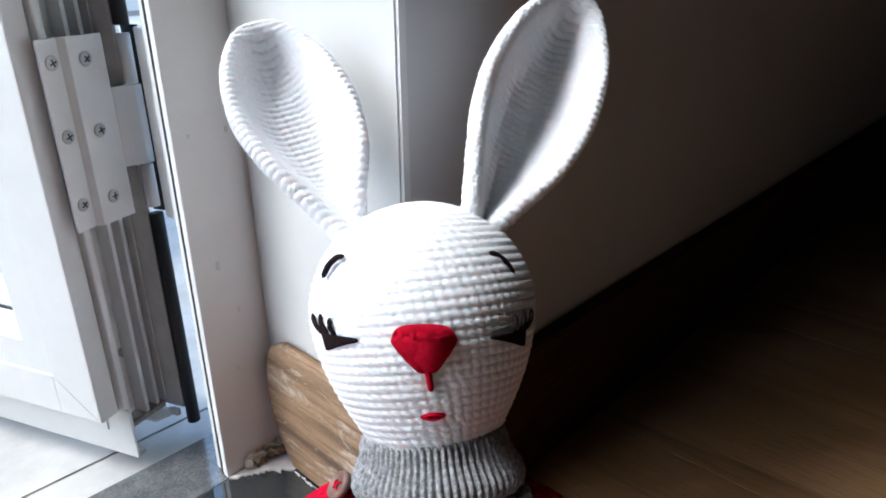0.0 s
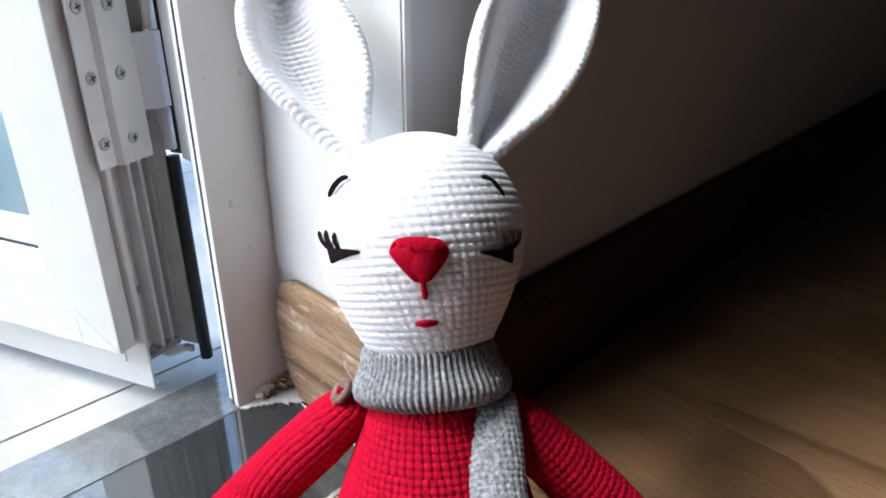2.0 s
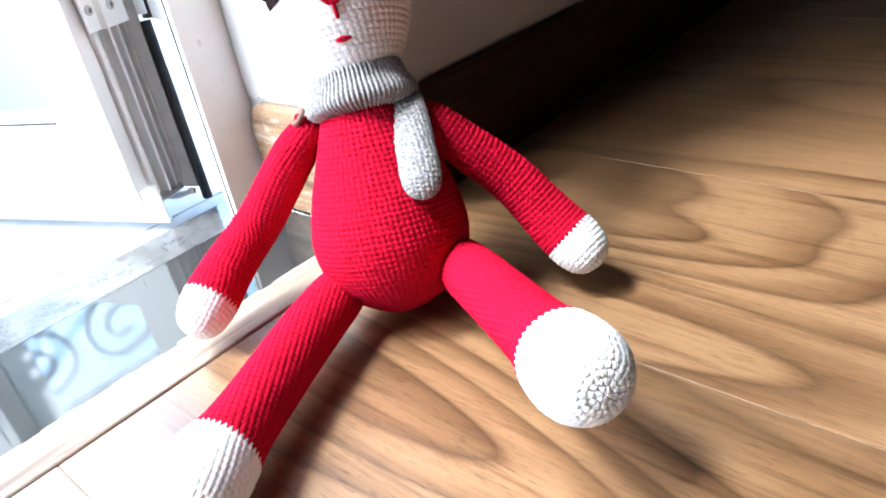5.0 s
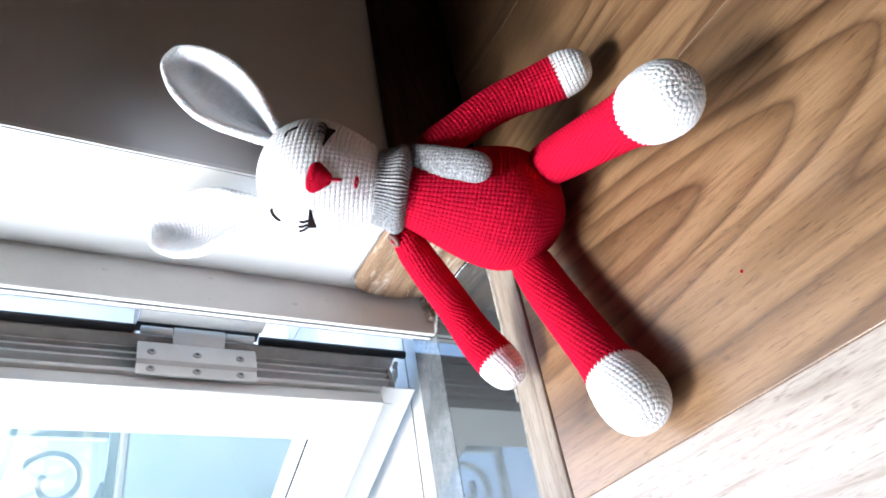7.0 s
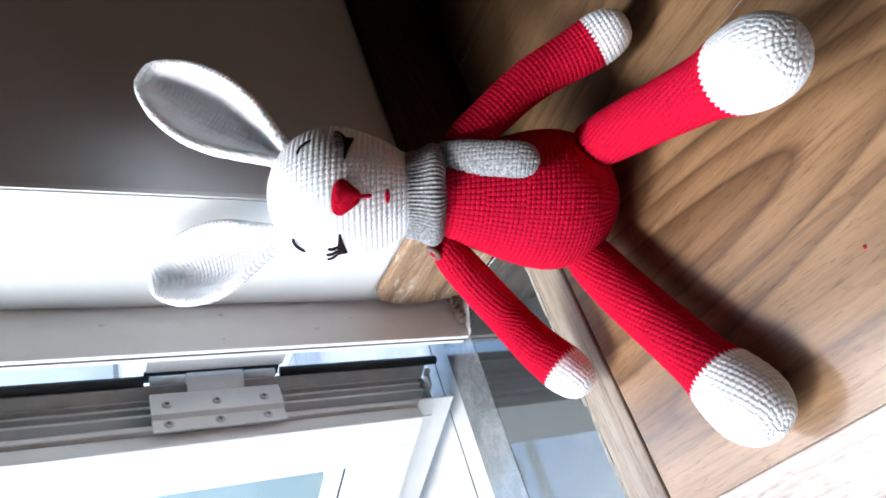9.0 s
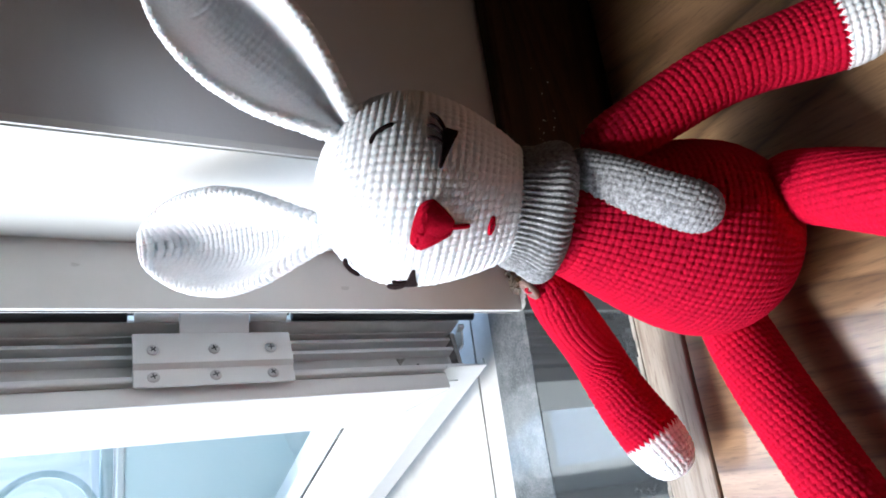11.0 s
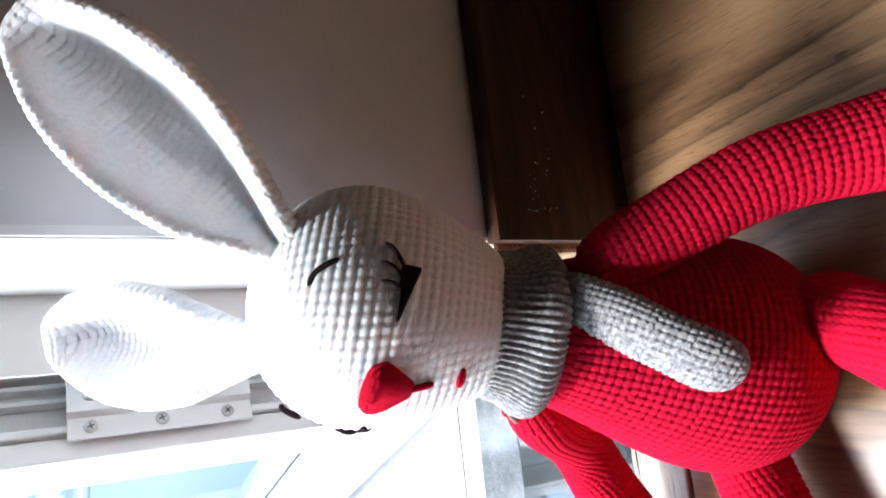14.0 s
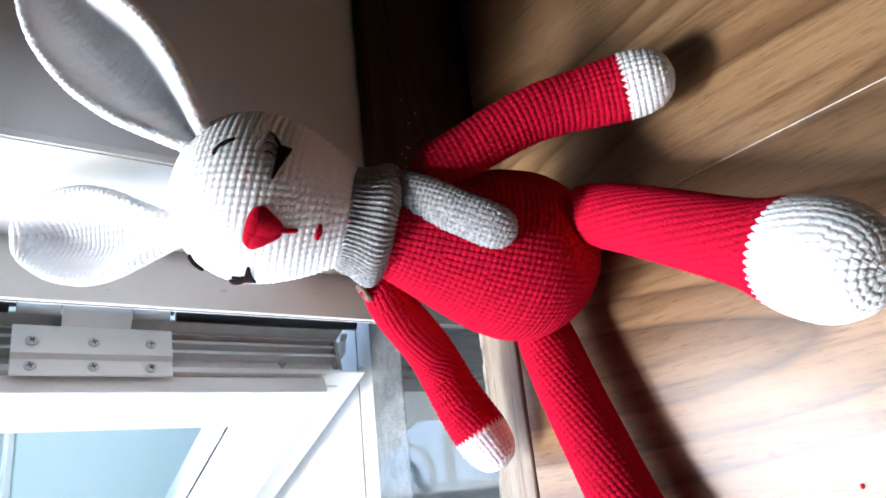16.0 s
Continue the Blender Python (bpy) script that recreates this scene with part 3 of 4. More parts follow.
under(part("wall_panel", box((-5.0, 4.2, -0.05), (6.0, 4.35, 1.2)), WHITE_WALL), garden_wall)
under(part("coping", box((-5.05, 4.15, 1.2), (6.05, 4.4, 1.28), 0.01), WHITE_WALL), garden_wall)
for x in (-4.0, -1.6, 0.45, 2.6, 5.0):
    under(part("pier", box((x, 4.1, -0.05), (x + 0.35, 4.19, 1.19), 0.01), WHITE_WALL), garden_wall)
parapet = empty("parapet", (0, 0.72, 0))
tagged(parapet, "low teal painted parapet along the terrace under iron railing", "parapet")
under(part("body", box((-3.0, 0.665, -0.017), (0.130, 0.80, 0.246), 0.003), TEAL_WALL), parapet)
under(part("cap", box((-3.0, 0.661, 0.2465), (0.130, 0.805, 0.255), 0.002), WHITE_WALL), parapet)
under(part("end_post", box((0.132, 0.66, -0.017), (0.152, 0.806, 0.45), 0.003), WHITE_WALL), parapet)


def scroll(cx, cz, r0, turns, y, hand=1, start=0.0, steps=60, thick=0.007):
    """An iron scroll: a flat bar rolled into a spiral."""
    b = bmesh.new()
    last = None
    for i in range(steps + 1):
        f = i / steps
        a = start + hand * f * turns * 2 * math.pi
        rr = r0 * (1 - 0.78 * f)
        ring = [b.verts.new((cx + (rr + dx) * math.cos(a), y + dy, cz + (rr + dx) * math.sin(a))) for dx, dy in ((-thick, -0.006), (thick, -0.006), (thick, 0.006), (-thick, 0.006))]
        if last:
            for k in range(4):
                b.faces.new((last[k], last[(k + 1) % 4], ring[(k + 1) % 4], ring[k]))
        else:
            b.faces.new(ring)
        last = ring
    b.faces.new(last[::-1])
    return b


railing = empty("iron_railing", (0, 0.70, 0.2565))
tagged(railing, "dark green wrought iron railing with scrolls on teal parapet", "railing")
for z, h in ((0.2565, 0.0145), (0.420, 0.014)):
    under(part("rail", box((-2.9, 0.690, z), (0.131, 0.706, z + h), 0.002), IRON), railing)
for k in range(20):
    x = -0.011 - 0.146 * k
    under(part("scroll", scroll(x, 0.338, 0.066, 1.6, 0.698, 1 if k % 2 else -1, -1.57, 52, 0.0042), IRON), railing)
    if k % 4 == 0:
        under(part("bar", box((x + 0.067, 0.691, 0.272), (x + 0.079, 0.705, 0.419), 0.002), IRON), railing)

house = empty("neighbour_house", (0, 14, 0))
tagged(house, "white rendered house with a dark tiled roof beyond the garden", "house")
under(part("wall", box((-9.0, 13.0, -0.05), (2.0, 20.0, 3.2)), WHITE_WALL), house)
under(part("roof", prism([(12.6, 3.2), (20.4, 3.2), (16.5, 5.4)], -9.4, 2.4, "x"), ROOF), house)
for x in (-7.5, -4.5, -1.5):
    under(part("window", box((x, 12.96, 0.9), (x + 1.2, 13.02, 2.2), 0.01), IRON), house)

# ---- the crocheted rabbit ----
STITCH, ROW = 0.0046, 0.0040


class Cloth:
    """Gathers the vertices and faces of all pieces of one knitted thing, with a material slot a face."""

    def __init__(self):
        self.v, self.f, self.m, self.count = [], [], [], 0

    def grid(self, pts, slots):
        """pts: rows x columns x 3, closed round the columns. slots: a slot a face (rows-1 x columns)."""
        n, k = pts.shape[:2]
        i = np.arange(n - 1)[:, None] * k
        j = np.arange(k)[None, :]
        a, b = i + j, i + (j + 1) % k
        self.f.append(np.stack([a, b, b + k, a + k], -1).reshape(-1, 4) + self.count)
        self.m.append(np.broadcast_to(slots, (n - 1, k)).ravel())
        self.v.append(pts.reshape(-1, 3))
        self.count += n * k

    def build(self, name, mats):
        v, f, m = np.concatenate(self.v), np.concatenate(self.f), np.concatenate(self.m)
        me = bpy.data.meshes.new(name)
        me.vertices.add(len(v))
        me.vertices.foreach_set("co", v.astype(np.float32).ravel())
        me.loops.add(f.size)
        me.loops.foreach_set("vertex_index", f.astype(np.int32).ravel())
        me.polygons.add(len(f))
        me.polygons.foreach_set("loop_start", np.arange(0, f.size, 4, dtype=np.int32))
        me.polygons.foreach_set("material_index", m.astype(np.int32))
        me.polygons.foreach_set("use_smooth", np.ones(len(f), dtype=bool))
        for k in mats:
            me.materials.append(k)
        me.update(calc_edges=True)
        me.validate()
        return new(name, me)


def smooth_line(points, n):
    """A Catmull-Rom line through the points, at n even steps."""
    p = np.array(points, float)
    q = np.vstack([2 * p[0] - p[1], p, 2 * p[-1] - p[-2]])
    out = []
    for i in range(len(p) - 1):
        t = np.linspace(0, 1, 40, endpoint=False)[:, None]
        a, b, c, d = q[i], q[i + 1], q[i + 2], q[i + 3]
        out.append(0.5 * (2 * b + (c - a) * t + (2 * a - 5 * b + 4 * c - d) * t**2 + (3 * b - a - 3 * c + d) * t**3))
    line = np.vstack(out + [p[-1:]])
    s = np.r_[0, np.cumsum(np.linalg.norm(np.diff(line, axis=0), axis=1))]
    g = np.linspace(0, s[-1], n)
    return np.stack([np.interp(g, s, line[:, k]) for k in range(line.shape[1])], 1), s[-1]


def crochet(u, v, seed=0.0, slip=0.06):
    """Height of single crochet, 0 to 1: u counts stitches in the round, v counts rows."""
    row = np.floor(v)
    fv = v - row
    fu = u + slip * row
    col = np.floor(fu)
    x = fu - col - 0.5
    y = fv - 0.5
    ridge = np.clip(1 - (np.abs(y) / 0.5) ** 2.6, 0, 1) ** 0.7
    pad = np.clip(1 - (np.abs(x + 0.10 * y) / 0.5) ** 2.4, 0, 1) ** 0.6
    split = np.exp(-(((x - 0.16 * y) / 0.09) ** 2) - (((y + 0.12) / 0.26) ** 2))
    wob = 0.5 + 0.5 * np.sin(12.9898 * col + 78.233 * row + seed)
    hole = np.exp(-(((0.5 - np.abs(x)) / 0.17) ** 2) - (((0.5 - np.abs(y)) / 0.22) ** 2))
    return ((0.22 + 0.78 * pad) * (0.36 + 0.64 * np.sqrt(ridge)) - 0.22 * split - 0.50 * hole) * (0.92 + 0.14 * wob)


def soft_crochet(u, v, seed=0.0, slip=0.06):
    """Tight single crochet: round ridges along the rows, broken by slanting stitches."""
    row = np.floor(v)
    fu = u + slip * row
    col = np.floor(fu)
    y = v - row - 0.5
    x = fu - col - 0.5
    lean = ((x + 0.45 * y + 0.5) % 1.0) - 0.5
    ridge = np.clip(1 - (np.abs(y) / 0.5) ** 2.2, 0, 1) ** 0.8
    pad = np.clip(1 - (np.abs(lean) / 0.5) ** 2.6, 0, 1) ** 0.7
    wob = 0.5 + 0.5 * np.sin(12.9898 * col + 78.233 * row + seed)
    hole = np.exp(-(((0.5 - np.abs(lean)) / 0.16) ** 2) - (((0.5 - np.abs(y)) / 0.22) ** 2))
    return (0.20 + 0.20 * ridge + 0.62 * pad * (0.35 + 0.65 * ridge) - 0.22 * hole) * (0.90 + 0.14 * wob)


def rib(u, v):
    """Height of one-by-one ribbing."""
    x = (u % 1.0) - 0.5
    body = np.clip(np.cos(np.pi * x), 0, 1) ** 0.7
    vee = 0.5 + 0.5 * np.cos(2 * np.pi * (v + 0.9 * np.abs(x)))
    return body * (0.86 + 0.14 * vee)


def round_piece(cloth, line, radius, slots, up=(0, 0, 1), squash=(1.0, 1.0), depth=0.0012, stitch=STITCH, row=ROW, fine=6, texture=crochet, ripple=None, seed=0.0, slip=0.06):
    """Crochet in the round along a line. radius and slots are functions of the metres along it (and of the length)."""
    pts, length = smooth_line(line, 400)
    s0 = np.linspace(0, length, 400)
    r0 = np.array([radius(s, length) for s in s0])
    arc = np.r_[0, np.cumsum(np.hypot(np.diff(s0), np.diff(r0)))]
    rows = max(4, int(round(arc[-1] / row)))
    n = rows * fine + 1
    g = np.linspace(0, arc[-1], n)
    s = np.interp(g, arc, s0)
    r = np.interp(g, arc, r0)
    c = np.stack([np.interp(s, s0, pts[:, k]) for k in range(3)], 1)
    tan = np.gradient(pts, axis=0)
    tan = np.stack([np.interp(s, s0, tan[:, k]) for k in range(3)], 1)
    tan /= np.linalg.norm(tan, axis=1)[:, None]
    upv = np.array(up, float)
    e1 = upv - tan * (tan @ upv)[:, None]
    e1 /= np.linalg.norm(e1, axis=1)[:, None]
    e2 = np.cross(tan, e1)
    biggest = max(6, int(round(2 * np.pi * r.max() / stitch)))
    k = biggest * fine
    th = np.linspace(0, 2 * np.pi, k, endpoint=False)
    v = np.linspace(0, rows, n)
    vrow = np.minimum(np.floor(v + 1e-6), rows - 1)
    per_row = np.array([max(5, round(2 * np.pi * np.interp(np.interp((i + 0.5) * arc[-1] / rows, arc, s0), s0, r0) / stitch)) for i in range(rows)])
    bands = biggest * 0.8 ** np.round(np.log(per_row / biggest) / np.log(0.8))
    count = np.maximum(5, np.round(bands))[vrow.astype(int)] if texture is not rib else np.full(n, biggest)
    u = th[None, :] / (2 * np.pi) * count[:, None]
    h = texture(u, v[:, None] + 0 * u, seed, slip) if texture is not rib else texture(u, v[:, None] + 0 * u)
    slope = np.gradient(r, np.maximum(s, 0) + np.arange(n) * 1e-9)
    slope = np.clip(np.nan_to_num(slope), -6, 6)
    cosn = 1 / np.hypot(1, slope)
    sinn = -slope * cosn
    rr = r[:, None] + (h - 0.5) * depth * cosn[:, None] * np.minimum(1, r[:, None] / 0.004)
    ax = (h - 0.5) * depth * sinn[:, None]
    if ripple is not None:
        rr = rr + ripple(th[None, :], s[:, None])
    ct, st = np.cos(th)[None, :, None], np.sin(th)[None, :, None]
    P = c[:, None, :] + rr[..., None] * (squash[0] * ct * e1[:, None, :] + squash[1] * st * e2[:, None, :]) + ax[..., None] * tan[:, None, :]
    face_s = 0.5 * (s[1:] + s[:-1])
    slot = np.array([[slots(x, length)] for x in face_s])
    if hasattr(slots, "jag"):
        us = u[:-1]
        zig = 0.9 * row * (2 * np.abs(((us + 0.5) % 1.0) - 0.5) - 0.5)
        slot = np.where(face_s[:, None] + zig > slots.jag * length, 0, 1) if not slots.flip else np.where(face_s[:, None] + zig > slots.jag * length, 1, 0)
    cloth.grid(P, slot)
    return P


def rounded(table):
    """A radius from the share of the length: a smooth line through the table."""
    t = np.array(table, float)
    line, _ = smooth_line(t, 300)
    return lambda s, length: float(max(0.0002, np.interp(s / length * t[-1, 0], line[:, 0], line[:, 1])))


class Cuff:
    """Red sleeve up to a share of the length, then white, with a stitched zigzag border."""

    def __init__(self, share):
        self.jag, self.flip = share, False

    def __call__(self, s, length):
        return 0 if s > self.jag * length else 1


def flat(slot):
    return lambda s, length: slot


def stroke(cloth, points, r, slot, n=14, sides=6, taper=True):
    """A thread laid along a line."""
    line, _ = smooth_line(points, n)
    tan = np.gradient(line, axis=0)
    tan /= np.linalg.norm(tan, axis=1)[:, None] + 1e-12
    ref = np.array((0.3, 0.5, 0.81))
    a = np.cross(tan, ref)
    a /= np.linalg.norm(a, axis=1)[:, None]
    b = np.cross(tan, a)
    f = np.linspace(0, 1, n)
    rad = r * np.clip(np.sqrt(np.clip(1 - (2 * f - 1) ** 8, 0, 1)), 0.25, 1) if taper else np.full(n, r)
    th = np.linspace(0, 2 * np.pi, sides, endpoint=False)
    P = line[:, None, :] + rad[:, None, None] * (np.cos(th)[None, :, None] * a[:, None, :] + np.sin(th)[None, :, None] * b[:, None, :])
    cloth.grid(P, slot)


WHITE, RED, NOSE, BLACK, WOODEN = range(5)
rabbit = Cloth()
V3 = lambda *p: np.array(p, float)
unit = lambda p: p / np.linalg.norm(p)

BODY, NECK, HEAD = V3(-0.0723, -0.0943, 0.0578), V3(-0.0544, -0.0734, 0.1422), V3(-0.0409, -0.0533, 0.1942)
UB = unit(NECK - BODY)
UH = unit(NECK * 0 + HEAD - NECK)
RIGHT = V3(0.709, -0.706, 0.0)
FH = np.cross(RIGHT, UH)

# trunk
TRUNK = [(0, 0.0004), (0.002, 0.012), (0.007, 0.0225), (0.016, 0.0345), (0.030, 0.0448), (0.048, 0.0497), (0.066, 0.0485), (0.084, 0.0440), (0.102, 0.0380), (0.120, 0.0320), (0.138, 0.0265), (0.150, 0.0240)]
round_piece(rabbit, [BODY - 0.0540 * UB, BODY + 0.0 * UB, BODY + 0.0925 * UB], rounded(TRUNK), flat(RED), up=tuple(-RIGHT), row=0.0033, stitch=0.0035, depth=0.0011, fine=6, seed=1.0)
# head
SKULL = [(0, 0.0225), (0.010, 0.0285), (0.022, 0.0352), (0.036, 0.0415), (0.050, 0.0455), (0.064, 0.0468), (0.077, 0.0440), (0.089, 0.0375), (0.098, 0.0280), (0.1035, 0.0170), (0.106, 0.0070), (0.1065, 0.0004)]
skull = rounded(SKULL)
DEEP = 1.03
round_piece(rabbit, [HEAD - 0.0560 * UH, HEAD, HEAD + 0.0470 * UH], skull, flat(WHITE), up=tuple(-RIGHT), squash=(0.985, DEEP), row=0.0037, stitch=0.0040, depth=0.0009, texture=soft_crochet, seed=2.0, slip=0.16)


def face(az, h, lift=0.0):
    """A place on the face: degrees from the nose's meridian (to the rabbit's left), metres above the head's middle."""
    r = skull(h + 0.0560, 0.1030) + lift
    a = radians(az)
    return HEAD + h * UH + r * (math.sin(a) * RIGHT * 0.985 + math.cos(a) * FH * DEEP)


# nose: a fan of thick stitches over a padded triangle, with the stem below
for i in range(45):
    f = i / 44 * 2 - 1
    top = face(14.3 * f * (1 - 0.05 * f**4), 0.0008 - 0.0014 * f * f - 0.0034 * f**8, 0.0010)
    high = face(13.6 * f, -0.0034 - 0.0012 * f**8, 0.0034 * (1 - 0.55 * f * f))
    mid = face(10.2 * f, -0.0090, 0.0040 * (1 - 0.6 * f * f))
    tip = face(2.6 * f, -0.0166, 0.0016)
    stroke(rabbit, [top, high, mid, tip], 0.00105, NOSE)
stroke(rabbit, [face(0.3, -0.0150, 0.0018), face(0.6, -0.0195, 0.0012), face(1.0, -0.0238, 0.0004)], 0.0012, NOSE)
for k in (-0.0007, 0.0007):
    stroke(rabbit, [face(-7.0, -0.0340, 0.0002), face(0.5, -0.0338 + k * 1.3, 0.0010), face(8.0, -0.0334, 0.0002)], 0.00085, NOSE)

# closed eyes with lashes, and brows
for side in (1, -1):
    e = lambda a, h, lift=0.0010: face(side * (30.5 + a / 0.0445 * 57.3), -0.0050 + h, lift)
    for i in range(12):
        f = i / 11
        top, low = 0.0012 * f, -0.0043 * f**1.15 - 0.0003
        a = 0.0012 + 0.0172 * f
        for g in np.linspace(0, 1, 2 + int(7 * f)):
            h = top + (low - top) * g
            stroke(rabbit, [e(max(0, a - 0.0030), h * 0.92), e(a, h, 0.0013), e(min(0.0188, a + 0.0024), h - 0.0003)], 0.0006, BLACK, n=6, sides=5)
    for (a0, h0), (a1, h1) in (((0.0105, 0.0006), (0.0120, 0.0076)), ((0.0145, 0.0008), (0.0182, 0.0088)), ((0.0178, 0.0006), (0.0252, 0.0086))):
        stroke(rabbit, [e(a0, h0), e((a0 + a1) / 2 + 0.0006, (h0 + h1) / 2, 0.0017), e(a1, h1, 0.0010)], 0.00095, BLACK, n=8)
    stroke(rabbit, [e(0.0075, 0.0302), e(0.0115, 0.0294, 0.0014), e(0.0152, 0.0264, 0.0014), e(0.0178, 0.0220)], 0.0012, BLACK, n=12)

# arms and legs
ARM = [(0, 0.0004), (0.002, 0.0055), (0.006, 0.0095), (0.018, 0.0128), (0.040, 0.0142), (0.070, 0.0150), (0.100, 0.0160), (0.122, 0.0174), (0.138, 0.0179), (0.150, 0.0153), (0.157, 0.0098), (0.160, 0.0004)]
arm_left = [(-0.0370, -0.1000, 0.1270), (-0.0265, -0.1190, 0.1050), (-0.0110, -0.1475, 0.0755), (-0.0050, -0.1750, 0.0460), (-0.0035, -0.2050, 0.0225)]
arm_right = [(-0.0800, -0.0560, 0.1300), (-0.0940, -0.0410, 0.1080), (-0.1120, -0.0100, 0.0640), (-0.1450, -0.0065, 0.0415), (-0.1880, -0.0190, 0.0213)]
for line, seed, cuff in ((arm_left, 3.0, 0.825), (arm_right, 4.0, 0.85)):
    round_piece(rabbit, line, rounded(ARM), Cuff(cuff), up=(0.3, 0.3, 0.9), row=0.0034, stitch=0.0035, depth=0.0012, seed=seed)
LEG = [(0, 0.0004), (0.002, 0.0090), (0.007, 0.0140), (0.016, 0.0166), (0.040, 0.0176), (0.080, 0.0178), (0.120, 0.0180), (0.138, 0.0190), (0.150, 0.0214), (0.164, 0.0230), (0.176, 0.0220), (0.185, 0.0177), (0.1905, 0.0112), (0.192, 0.0004)]
leg_left = [(-0.0560, -0.1300, 0.0370), (-0.0830, -0.1800, 0.0450), (-0.1180, -0.2380, 0.0590), (-0.1500, -0.2910, 0.0715)]
leg_right = [(-0.1000, -0.0780, 0.0300), (-0.1490, -0.0925, 0.0272), (-0.2090, -0.1165, 0.0258), (-0.2780, -0.1460, 0.0262)]
for line, seed, cuff in ((leg_left, 5.0, 0.797), (leg_right, 6.0, 0.770)):
    round_piece(rabbit, line, rounded(LEG), Cuff(cuff), up=(0.2, 0.2, 0.9), row=0.0034, stitch=0.0035, depth=0.0011, seed=seed, slip=0.28)


# ears: cupped leaves with a thick rolled rim
def ear(base, tip, front, half_width, cup, seed, bend=0.0, twist=0.0, reach=0.94):
    base, tip, front = np.array(base), np.array(tip), np.array(front)
    tip = base + reach * (tip - base)
    axis = tip - base
    length = np.linalg.norm(axis)
    t = axis / length
    n = unit(front - t * (front @ t))
    w = np.cross(t, n)
    rows = int(length * 1.07 / 0.0031)
    nv = rows * 7 + 1
    table = np.array([(-0.07, 0.26), (0, 0.33), (0.10, 0.50), (0.28, 0.82), (0.46, 0.99), (0.60, 1.0), (0.76, 0.88), (0.87, 0.69), (0.95, 0.47), (0.985, 0.25), (1.0, 0.03)])
    shape, _ = smooth_line(table, 400)
    g = np.linspace(0, 1, nv)
    f = -0.07 + 1.07 * (1 - (1 - g) ** 1.12)
    width = half_width * np.interp(f, shape[:, 0], shape[:, 1])
    k = 340
    th = np.linspace(0, 2 * np.pi, k, endpoint=False)
    x = np.cos(th)
    x = np.sign(x) * np.abs(x) ** 0.85
    side = np.where(np.sin(th) >= 0, 1.0, -1.0)
    # metres in from the edge, round the tip too
    d_side = (1 - np.abs(x))[None, :] * width[:, None]
    d_tip = ((1 - f) * length)[:, None] + 0 * d_side
    d = 1 / (1 / (d_side + 1e-5) ** 3 + 1 / (d_tip + 1e-5) ** 3) ** (1 / 3)
    R, thin = 0.0066, 0.0017
    T = np.where(d < R, R * np.sqrt(np.clip(1 - ((d - R) / R) ** 2, 0, 1)), thin + (R - thin) * np.exp(-(((d - R) / 0.0042) ** 2)))
    T = T * np.interp(f, [-0.07, 0.1, 0.3], [0.75, 0.85, 1.0])[:, None]
    V = np.linspace(0, rows, nv)[:, None]
    U = x[None, :] * width[:, None] / 0.0040
    h = 0.45 * crochet(U + 0.5, V + 0 * U, seed, 0.06) + 0.55 * np.abs(np.sin(np.pi * V)) ** 0.7
    grow = np.interp(f, [-0.07, 0.0, 0.25, 0.7, 1.0], [0.25, 0.4, 0.9, 1.0, 0.8])[:, None]
    lift = cup * grow * (1 - np.clip(d / 0.0225, 0, 1) ** 2 * (3 - 2 * np.clip(d / 0.0225, 0, 1)))
    yy = lift + side[None, :] * (T + (h - 0.5) * np.clip(0.0005 + 0.13 * d, 0.0006, 0.0018))
    c = base[None, :] + (f * length)[:, None] * t[None, :] + (bend * np.sin(np.pi * f))[:, None] * n[None, :]
    ang = twist * f
    ww = np.cos(ang)[:, None] * w[None, :] + np.sin(ang)[:, None] * n[None, :]
    nn = -np.sin(ang)[:, None] * w[None, :] + np.cos(ang)[:, None] * n[None, :]
    wx = width[:, None] * x[None, :] + np.sign(x)[None, :] * (h - 0.5) * 0.0010
    P = c[:, None, :] + wx[..., None] * ww[:, None, :] + yy[..., None] * nn[:, None, :]
    rabbit.grid(P, WHITE)


ear((-0.0183, -0.0598, 0.2270), (0.0754, -0.0366, 0.3096), (-0.297, -0.773, 0.561), 0.0272, 0.0200, 7.0, -0.003)
ear((-0.0499, -0.0164, 0.2245), (-0.0284, 0.0770, 0.2973), (-0.323, -0.529, 0.785), 0.0278, 0.0180, 8.0, -0.003, reach=0.905)


# shoulder buttons
def button(centre, normal, r=0.0062):
    n = unit(np.array(normal, float))
    a = unit(np.cross(n, (0.2, 0.3, 0.9)))
    b = np.cross(n, a)
    th = np.linspace(0, 2 * np.pi, 28, endpoint=False)
    rings = []
    for rad, up in ((0.0001, -0.0012), (r, -0.0012), (r * 1.02, 0.0002), (r * 0.94, 0.0014), (r * 0.80, 0.0014), (r * 0.72, 0.0008), (0.0001, 0.0008)):
        rings.append(np.array(centre) + up * n + rad * (np.cos(th)[:, None] * a + np.sin(th)[:, None] * b))
    rabbit.grid(np.stack(rings), WOODEN)
    for s in (-1, 1):
        stroke(rabbit, [np.array(centre) + n * 0.0006 + a * 0.0022 * s - b * 0.002, np.array(centre) + n * 0.002 + a * 0.0005 * s, np.array(centre) + n * 0.0006 - a * 0.0022 * s + b * 0.002], 0.0005, RED, n=8, sides=5)


button((-0.0886, -0.0505, 0.1338), (-0.62, 0.38, 0.68), 0.0062)
button((-0.0300, -0.1085, 0.1248), (0.35, -0.5, 0.75))

doll = rabbit.build("toy_rabbit", [WHITE_YARN, RED_YARN, RED_THREAD, BLACK_THREAD, BUTTON_WOOD])
tagged(doll, "white and red crocheted toy rabbit sitting against the wall corner", "toy rabbit")

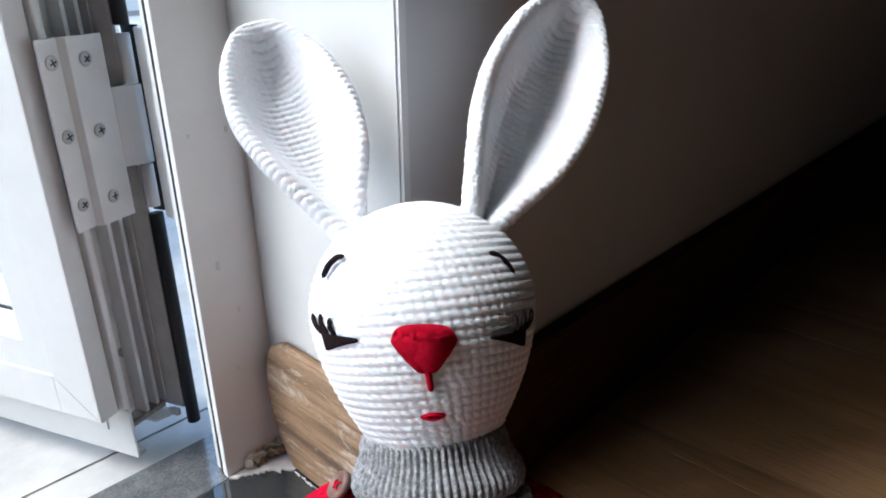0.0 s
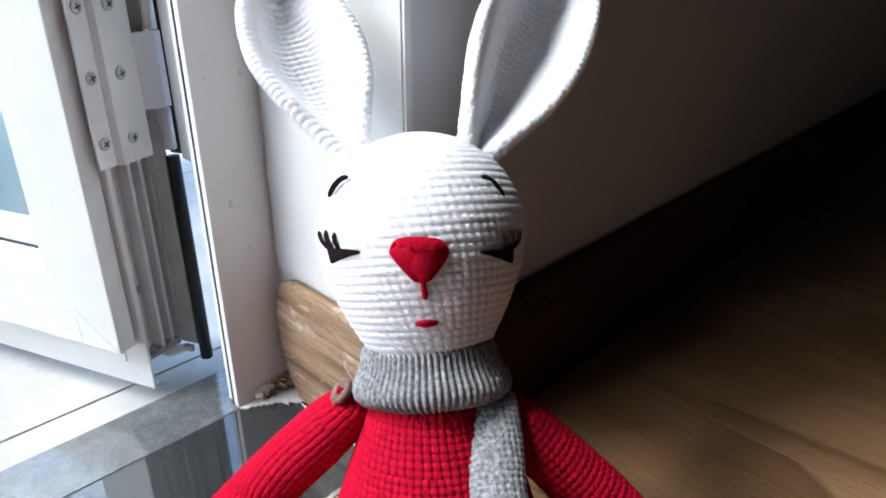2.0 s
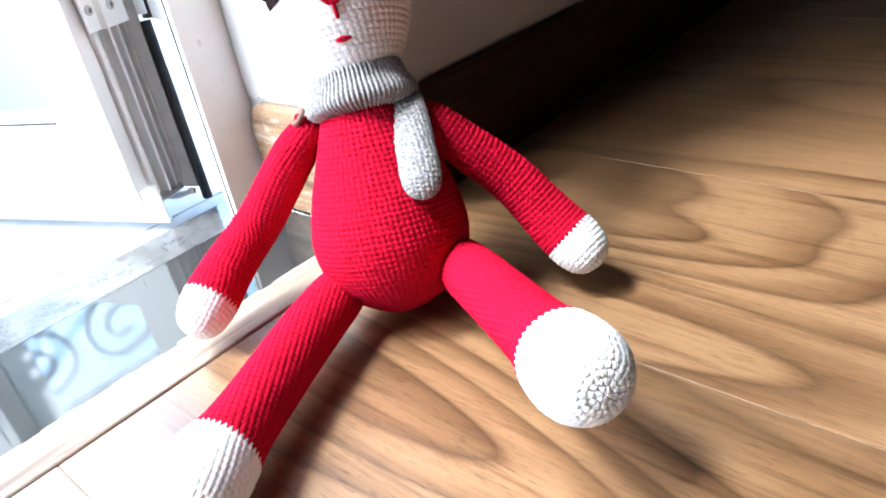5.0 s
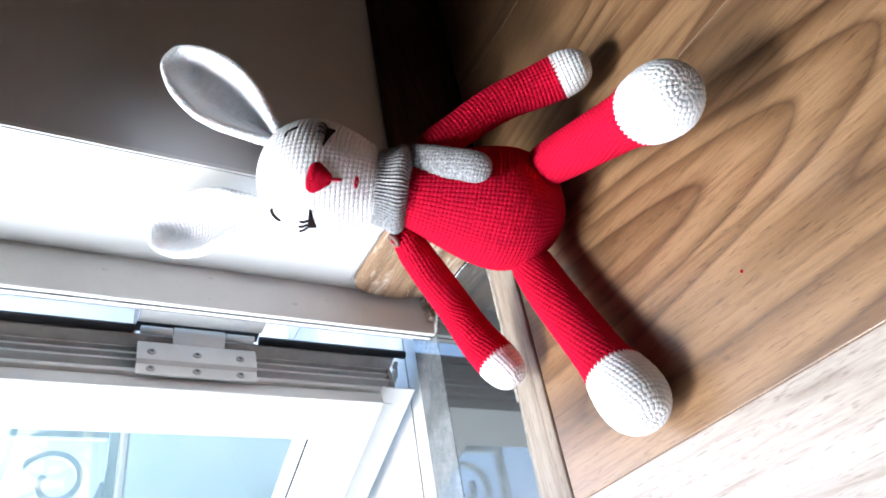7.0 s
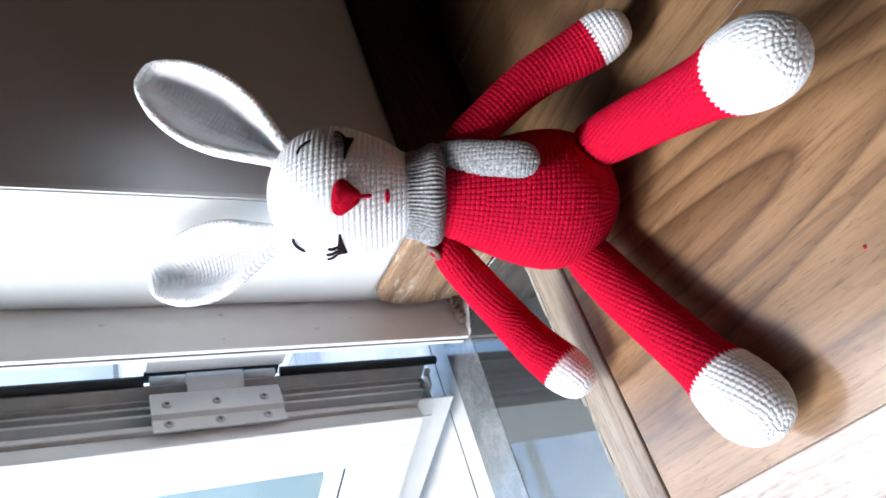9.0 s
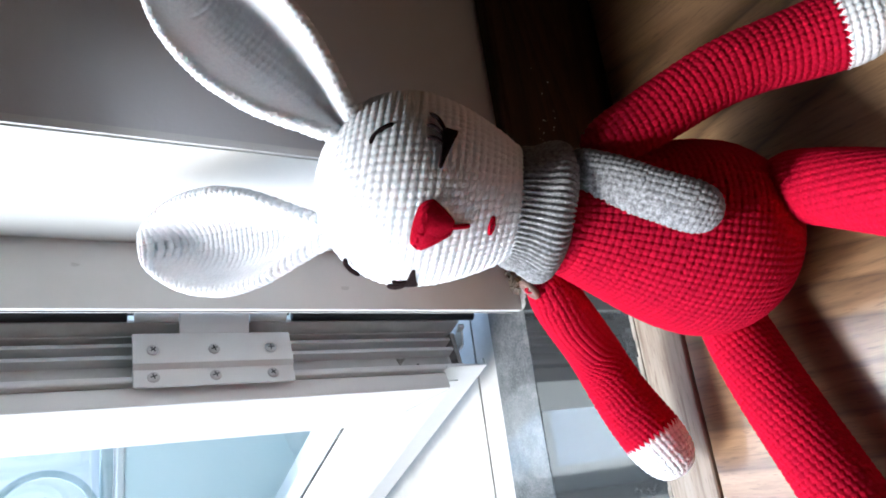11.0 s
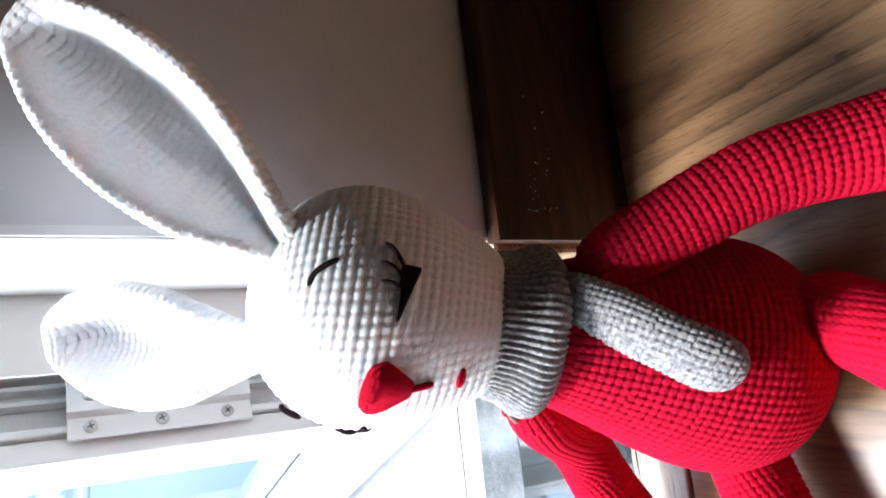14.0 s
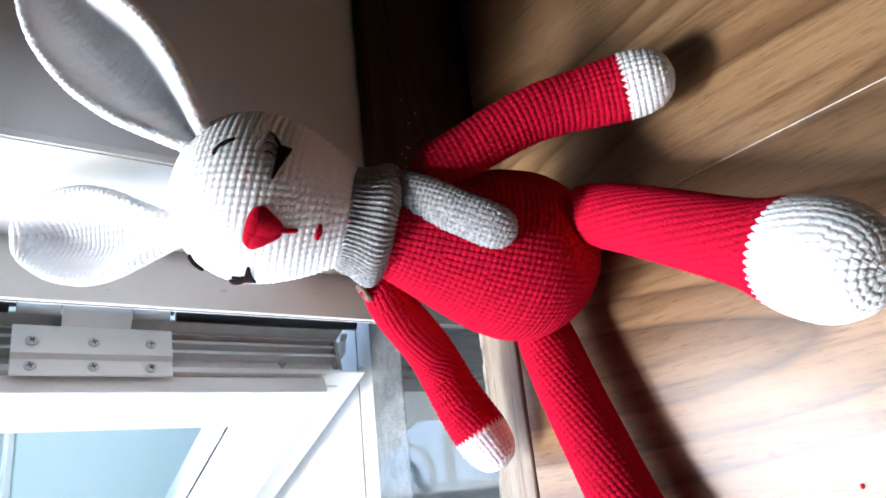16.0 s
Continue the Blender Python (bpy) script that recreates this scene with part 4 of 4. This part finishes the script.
# ---- grey scarf ----
scarf = empty("knitted_scarf", tuple(NECK))
tagged(scarf, "grey ribbed knitted scarf with one hanging end on toy rabbit", "scarf")
band = Cloth()
FOLD = [(0, 0.0235), (0.003, 0.0308), (0.007, 0.0342), (0.012, 0.0343), (0.017, 0.0322), (0.022, 0.0302), (0.028, 0.0292), (0.032, 0.0274), (0.034, 0.0240)]
wave = lambda th, s: 0.0008 * np.sin(3 * th + 40 * s) + 0.0006 * np.sin(5 * th + 1.0)
round_piece(band, [NECK - 0.0155 * UH, NECK, NECK + 0.0135 * UH], rounded(FOLD), flat(0), up=tuple(-RIGHT), stitch=0.0031, row=0.0030, depth=0.0019, texture=rib, ripple=wave)
under(band.build("collar", [GREY_YARN]), scarf)
tail = Cloth()
TAIL = [(0, 0.0095), (0.006, 0.0118), (0.020, 0.0116), (0.045, 0.0106), (0.062, 0.0108), (0.071, 0.0092), (0.076, 0.0055), (0.078, 0.0004)]
round_piece(tail, [(-0.0468, -0.0977, 0.1375), (-0.0563, -0.1122, 0.1250), (-0.0723, -0.1307, 0.1085), (-0.0818, -0.1397, 0.0930)], rounded(TAIL), flat(0), up=tuple(np.cross(RIGHT, UB)), squash=(0.62, 1.08), stitch=0.0030, row=0.0027, depth=0.0011, seed=9.0)
under(tail.build("hanging_end", [GREY_YARN]), scarf)

# ---- crumbs on the floor ----
bm = bmesh.new()
bmesh.ops.create_icosphere(bm, subdivisions=2, radius=0.0009, matrix=Matrix.Translation((-0.2181, -0.2286, 0.0008)) @ Matrix.Diagonal((1.3, 0.9, 0.7, 1)))
tagged(part("lint_speck", bm, RED_YARN, smooth=True), "tiny red speck of wool lint on the floorboards", "lint")
bm = bmesh.new()
rr = random.Random(12)
for i in range(26):
    p = Vector((0.012 + 0.07 * rr.random() ** 1.8, -0.0112, 0.066 + 0.010 * rr.uniform(-1, 1)))
    bmesh.ops.create_icosphere(bm, subdivisions=1, radius=rr.uniform(0.0002, 0.0006), matrix=Matrix.Translation(p))
tagged(part("paint_specks", bm, ROUGH_PLASTER, smooth=True), "fine white paint specks on the dark baseboard", "paint specks", kind="stuff")
